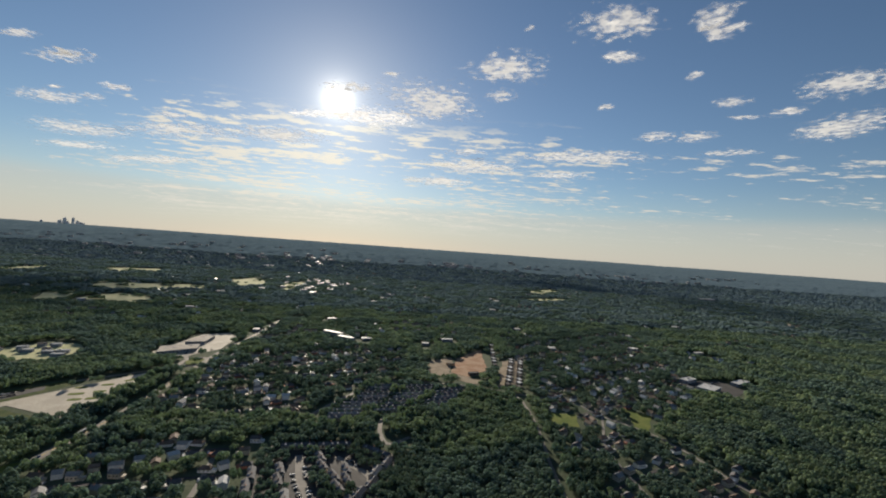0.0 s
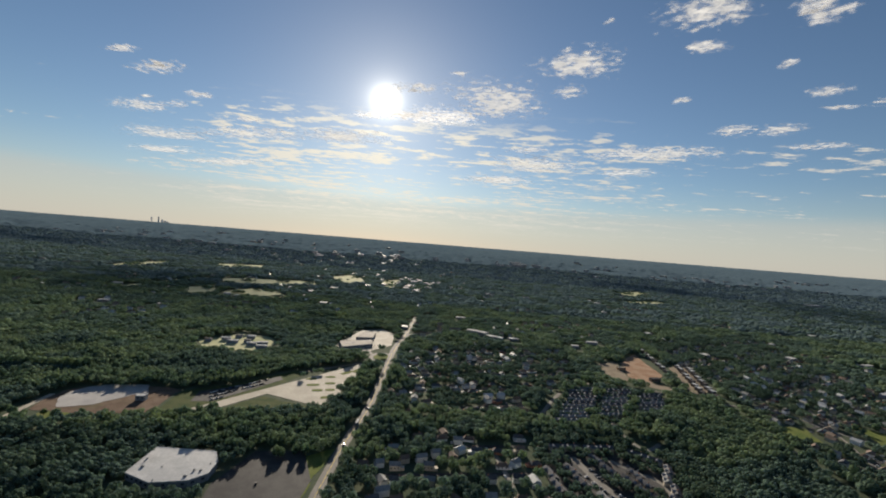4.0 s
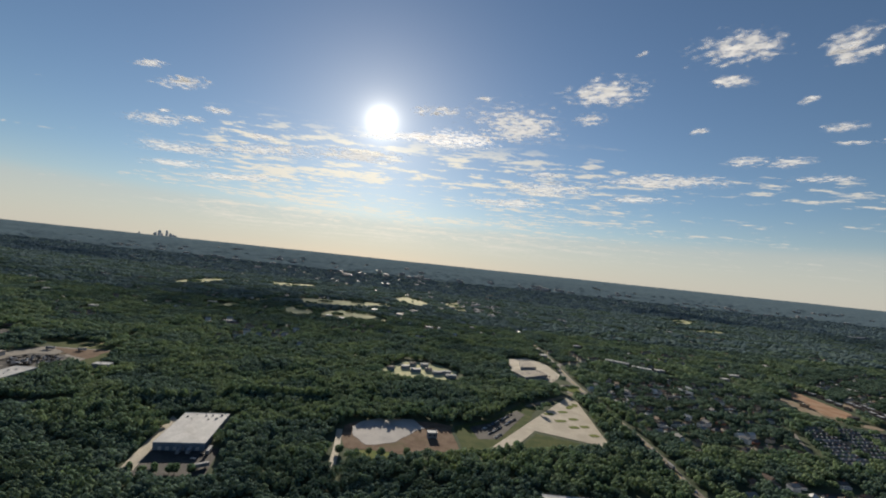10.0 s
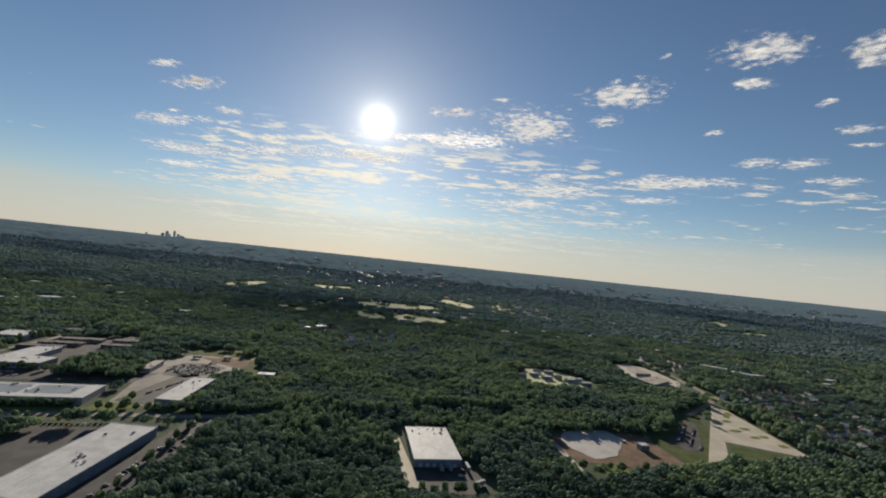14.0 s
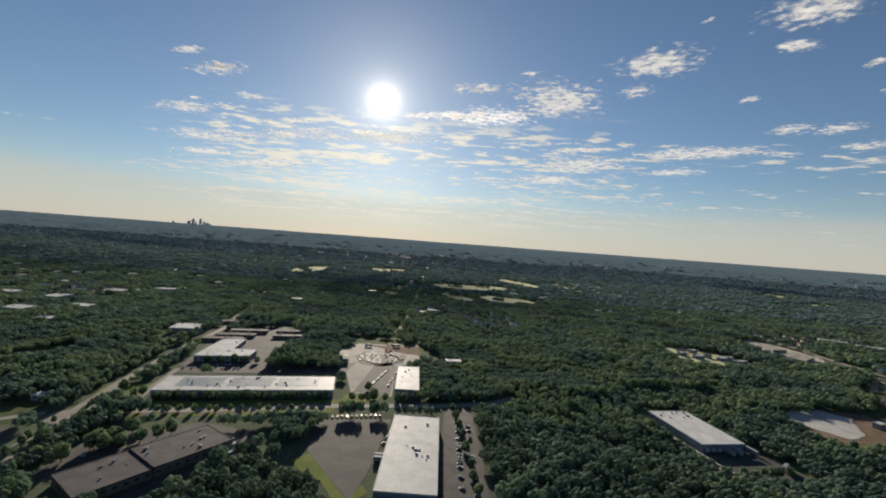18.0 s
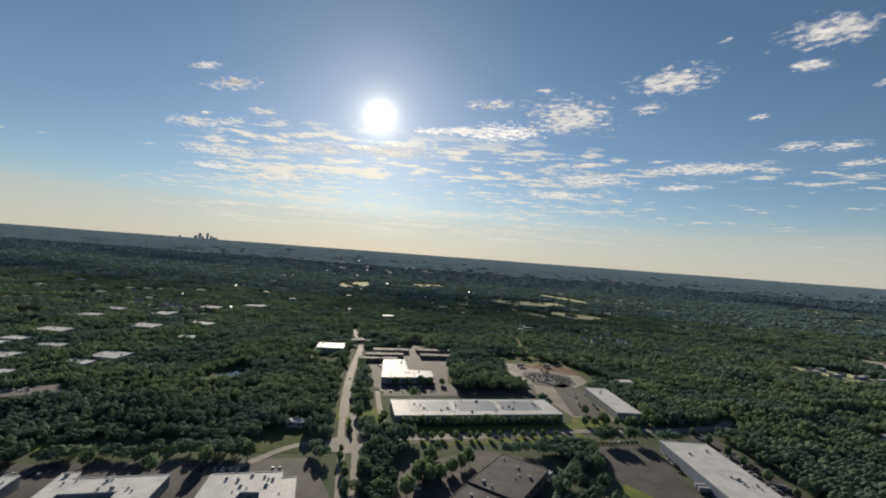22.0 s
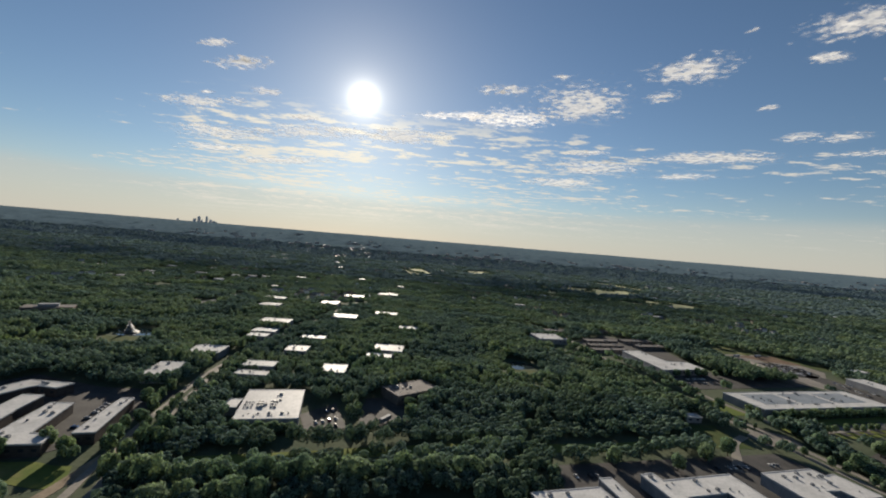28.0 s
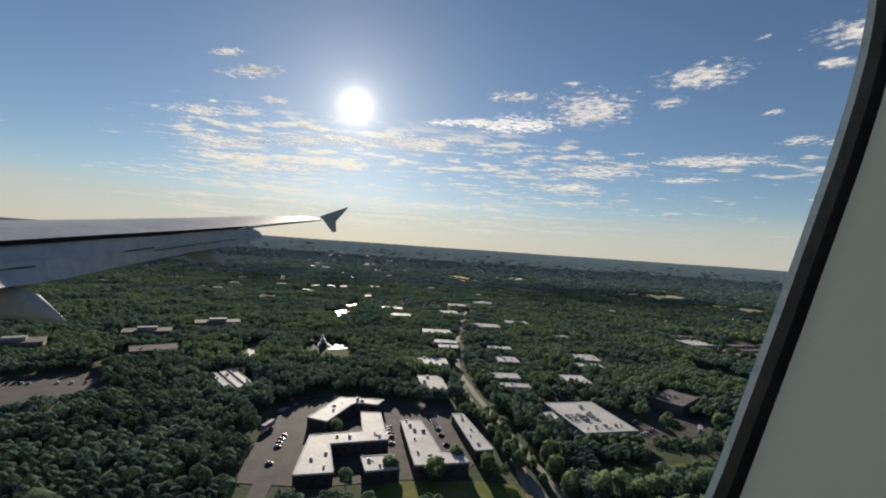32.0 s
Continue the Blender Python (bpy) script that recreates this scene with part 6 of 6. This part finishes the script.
# place, height, half length, half depth, turn
CLOUDS = (
    (960, 2176, 1390, 194, 159, -10), (1160, 2511, 1390, 103, 76, -12), (525, 2862, 1390, 234, 244, -13), (565, 3321, 1390, 126, 150, -15), (16, 3675, 1390, 368, 473, -16),
    (-1557, 4650, 1238, 477, 319, -20), (-2608, 4650, 1198, 725, 285, -19), (-3601, 4650, 1125, 575, 326, -19), (-3776, 4475, 1390, 369, 204, -15),
    (-3274, 4337, 1390, 135, 98, -15), (-2835, 3982, 1390, 133, 100, -14), (-3463, 4129, 1390, 86, 59, -14), (-2761, 3340, 1390, 232, 113, -12), (-2785, 3019, 1390, 130, 68, -10),
    (1788, 4650, 1275, 603, 310, -26), (1499, 4650, 1051, 255, 201, -32), (2595, 3896, 1390, 156, 177, -21), (2237, 4041, 1390, 156, 184, -21), (3246, 4341, 1390, 263, 152, -26),
    (2264, 3036, 1390, 103, 95, -16), (1721, 2678, 1390, 38, 62, -13), (1390, 2023, 1390, 80, 142, -9), (506, 4650, 1064, 440, 428, -29), (150, 4650, 876, 340, 280, -34),
    (429, 4650, 1220, 217, 132, -24), (-2659, 4650, 1354, 156, 118, -17), (-620, 3430, 1390, 140, 130, -15), 
    (-2889, 4650, 868, 742, 163, -25), (-3611, 4650, 956, 471, 194, -21), (1446, 3363, 1390, 70, 68, -17), (529, 2303, 1390, 28, 30, -10), (2688, 2579, 1390, 237, 241, -13),
    (3430, 3313, 1390, 274, 382, -17), (2758, 3094, 1390, 98, 104, -15), (1499, 2137, 1390, 96, 91, -11), (2565, 3307, 1390, 114, 57, -16), 
    (-761, 3484, 1390, 139, 99, -12), (-2716, 3283, 1390, 171, 88, -10), (-286, 3105, 1390, 88, 40, -11),
)
for spot in CLOUDS:
    cloud(*spot)
for spot in ((-482, 4244, 1390, 359, 335, -18), (-1000, 4230, 1390, 430, 120, -15)):
    cloud(*spot, CLOUD_SUN_GLOW)


# ---------------------------------------------------------------- the airliner's wing and cabin window, where the flight ends
def plane_frame():
    return pose(-1216.0, -4.0, 78.0, 90.38, -3.92, -1.02) @ Matrix(((1, 0, 0, 0), (0, 0, 1, 0), (0, -1, 0, 0), (0, 0, 0, 1)))


PLANE = plane_frame()
WING_SKIN = surface("grey painted wing skin", (0.30, 0.32, 0.37), (0.36, 0.38, 0.42), 1.6, 0.5, 0.06, fine=0.25, stain=(0.30, 0.31, 0.33))
WING_LOW = surface("shaded grey underside paint", (0.36, 0.37, 0.40), (0.42, 0.43, 0.45), 1.3, 0.55, 0.4, fine=0.2, stain=(0.26, 0.25, 0.25))
SEAL = surface("dark rubber seal", (0.012, 0.011, 0.011), (0.02, 0.018, 0.017), 0.05, 0.8, 0.1)
GASKET = surface("brown window gasket", (0.055, 0.043, 0.034), (0.085, 0.066, 0.052), 0.05, 0.6, 0.3, fine=0.01)
LINING = surface("cream cabin lining", (0.88, 0.76, 0.57), (0.90, 0.79, 0.61), 0.3, 0.75, 0.25, fine=0.02, grain=0.05)
RIM = surface("pale window rim", (0.72, 0.69, 0.63), (0.78, 0.75, 0.69), 0.1, 0.4, 0.4, fine=0.01)


def strip(sections):
    """Skin through sections that all have the same number of points."""
    n = len(sections[0])
    v = [p for s in sections for p in s]
    f = [(i * n + j, i * n + j + 1, (i + 1) * n + j + 1, (i + 1) * n + j) for i in range(len(sections) - 1) for j in range(n - 1)]
    return v, f


# span (outwards), hinge line x and z, crest z, chord
WING = ((3.5, -5.2, -0.03, 0.2, 6.2), (5.0, -5.24, 0.087, 0.36, 5.4), (6.5, -5.25, 0.209, 0.45, 4.6), (8.5, -5.25, 0.364, 0.61, 3.7), (11.0, -5.1, 0.588, 0.828, 2.8), (13.2, -4.85, 0.84, 1.05, 2.0), (15.0, -4.34, 1.06, 1.17, 1.3))
# span, hinge x and z, trailing edge x and z
FLAP = ((2.9, -5.1, -0.1, -4.4, -0.5), (3.8, -5.2, -0.01, -4.6, -0.455), (4.6, -5.24, 0.055, -4.82, -0.424), (5.6, -5.25, 0.135, -5.02, -0.397), (6.8, -5.25, 0.23, -5.2, -0.282), (8.8, -5.25, 0.385, -5.26, -0.07), (10.5, -5.14, 0.54, -5.1, 0.098), (11.25, -5.06, 0.61, -4.77, 0.317))


def canoe(rings, width=0.6):
    """A spindle through rings (x, span, z, radius)."""
    return strip([[(x, d + width * r * math.cos(k * math.pi / 5), z + r * math.sin(k * math.pi / 5)) for k in range(11)] for x, d, z, r in rings])


def airliner_wing():
    ob = thing("airliner_wing", PLANE, "grey airliner wing with lowered flaps and a tip fence", "wing")
    secs = []
    for d, x, zh, zc, c in WING:
        up = [(x - c * u, d + 0.08 * c * u, zh + (zc - zh) * math.sin(min(1, u / 0.45) * math.pi / 2) * (1 - max(0, u - 0.45) ** 2 * 3.0)) for u in (0, 0.12, 0.25, 0.45, 0.65, 0.85, 1.0)]
        low = [(x - c * u, d, zh - 0.05 - 0.05 * c * math.sin(u * math.pi)) for u in (0.85, 0.6, 0.35, 0.12, 0.0)]
        secs.append(up + low + [up[0]])
    child("wing_skin", mesh_of("wing_skin", *strip(secs), WING_SKIN, True), ob)
    for name, rows in (("inboard_flap", FLAP[:4]), ("outboard_flap", FLAP[3:])):
        s = []
        for d, xh, zh, xt, zt in rows:
            s.append([(xh - 0.5, d, zh - 0.03), (xh, d, zh - 0.06), (xh + (xt - xh) * 0.5 + 0.02, d, zh + (zt - zh) * 0.5), (xt, d, zt), (xt - 0.25, d, zt + 0.03), (xh - 0.5, d, zh - 0.3), (xh - 0.5, d, zh - 0.03)])
        child(name, mesh_of(name, *strip(s), WING_LOW), ob, label="lowered grey flap")
    child("spoiler_gap", mesh_of("spoiler_gap", *strip([[(x + 0.03, d, zh + 0.012), (x + 0.035, d, zh - 0.05), (x - 0.1, d, zh - 0.06)] for d, x, zh, zc, c in WING[:5]]), SEAL), ob, label="dark gap along the flap")
    # the last strip is a glint on the spoiler edge, put in as pale colour
    for name, d0, d1, u, w, mat in (("flap_slot", 7.6, 10.4, 0.66, 0.007, SEAL), ("panel_seam", 6.9, 7.6, 0.55, 0.009, SEAL), ("panel_seam", 4.4, 5.2, 0.62, 0.009, SEAL), ("edge_strip", 8.4, 10.9, 0.1, 0.02, RIM)):
        s = []
        for k in range(7):
            d = d0 + (d1 - d0) * k / 6
            a = max(r for r in FLAP if r[0] <= d)
            e = min(r for r in FLAP if r[0] > d)
            m = (d - a[0]) / (e[0] - a[0])
            xh, zh, xt, zt = (a[i] + (e[i] - a[i]) * m for i in (1, 2, 3, 4))
            x = xh + (xt - xh) * u + 0.04 * min(u, 1 - u) + 0.02
            z = zh + (zt - zh) * u
            s.append([(x, d, z + w), (x + 0.012, d, z), (x, d, z - w)])
        child(name, mesh_of(name, *strip(s), mat), ob, label="dark slot in the flap" if mat is SEAL else "pale strip painted as a glint on the spoiler edge")
    child("flap_fairing", mesh_of("flap_fairing", *canoe(((-6.6, 5.0, -0.5, 0.05), (-5.8, 5.0, -0.6, 0.22), (-5.1, 4.95, -0.62, 0.2), (-4.7, 4.9, -0.68, 0.15), (-4.38, 4.9, -0.84, 0.02))), WING_LOW, True), ob, label="canoe-shaped flap track fairing")
    child("flap_fairing", mesh_of("flap_fairing", *canoe(((-6.1, 9.6, -0.08, 0.03), (-5.6, 9.6, -0.12, 0.12), (-5.15, 9.6, -0.19, 0.17), (-4.98, 9.6, -0.29, 0.12), (-5.0, 9.6, -0.41, 0.02))), WING_LOW, True), ob, label="canoe-shaped flap track fairing")
    fences = (("upper_fence", ((-4.37, 1.16), (-4.2, 0.98), (-3.81, 0.98), (-3.43, 1.40), (-3.39, 1.48))), ("lower_fence", ((-4.2, 0.975), (-3.93, 0.60), (-3.79, 0.60), (-3.81, 0.975))))
    for name, q in fences:
        n = len(q)
        v = [(x, 14.97, z) for x, z in q] + [(x, 15.03, z) for x, z in q]
        child(name, mesh_of(name, v, [tuple(range(n)), tuple(range(2 * n - 1, n - 1, -1))] + [(i, n + i, n + (i + 1) % n, (i + 1) % n) for i in range(n)], WING_LOW), ob, label="swept wingtip fence")


airliner_wing()


def cabin_window():
    ob = thing("cabin_window", PLANE, "rounded airliner window in a cream cabin wall panel", "window")

    def outline(grow, y, n=72):
        pts = []
        for k in range(n):
            a = 2 * math.pi * k / n
            ca, sa = math.cos(a), math.sin(a)
            e = 2 / 4.2
            x = math.copysign(abs(ca) ** e, ca) * (0.275 + grow)
            z = math.copysign(abs(sa) ** e, sa) * (0.30 + grow)
            tl = radians(-20)
            pts.append((x * math.cos(tl) - z * math.sin(tl) - 0.066, y, x * math.sin(tl) + z * math.cos(tl) + 0.055))
        return pts + [pts[0]]
    child("rim", mesh_of("rim", *strip([outline(-0.0045, 0.2412), outline(-0.0028, 0.2402), outline(-0.001, 0.240)]), RIM, True), ob, label="pale inner rim")
    child("gasket", mesh_of("gasket", *strip([outline(-0.001, 0.240), outline(0.002, 0.2406), outline(0.0065, 0.2404)]), GASKET, True), ob, label="brown moulded gasket")
    child("seal", mesh_of("seal", *strip([outline(0.0065, 0.2404), outline(0.0085, 0.2408), outline(0.0110, 0.2404), outline(0.0130, 0.2398)]), SEAL, True), ob, label="dark rubber seal")
    child("reveal", mesh_of("reveal", *strip([outline(0.0130, 0.2398), outline(0.0155, 0.237), outline(0.0190, 0.236)]), LINING, True), ob)
    child("lining_panel", mesh_of("lining_panel", *strip([outline(0.0190, 0.236), outline(0.09, 0.228), outline(0.34, 0.2)]), LINING, True), ob, label="cream moulded wall panel")


cabin_window()
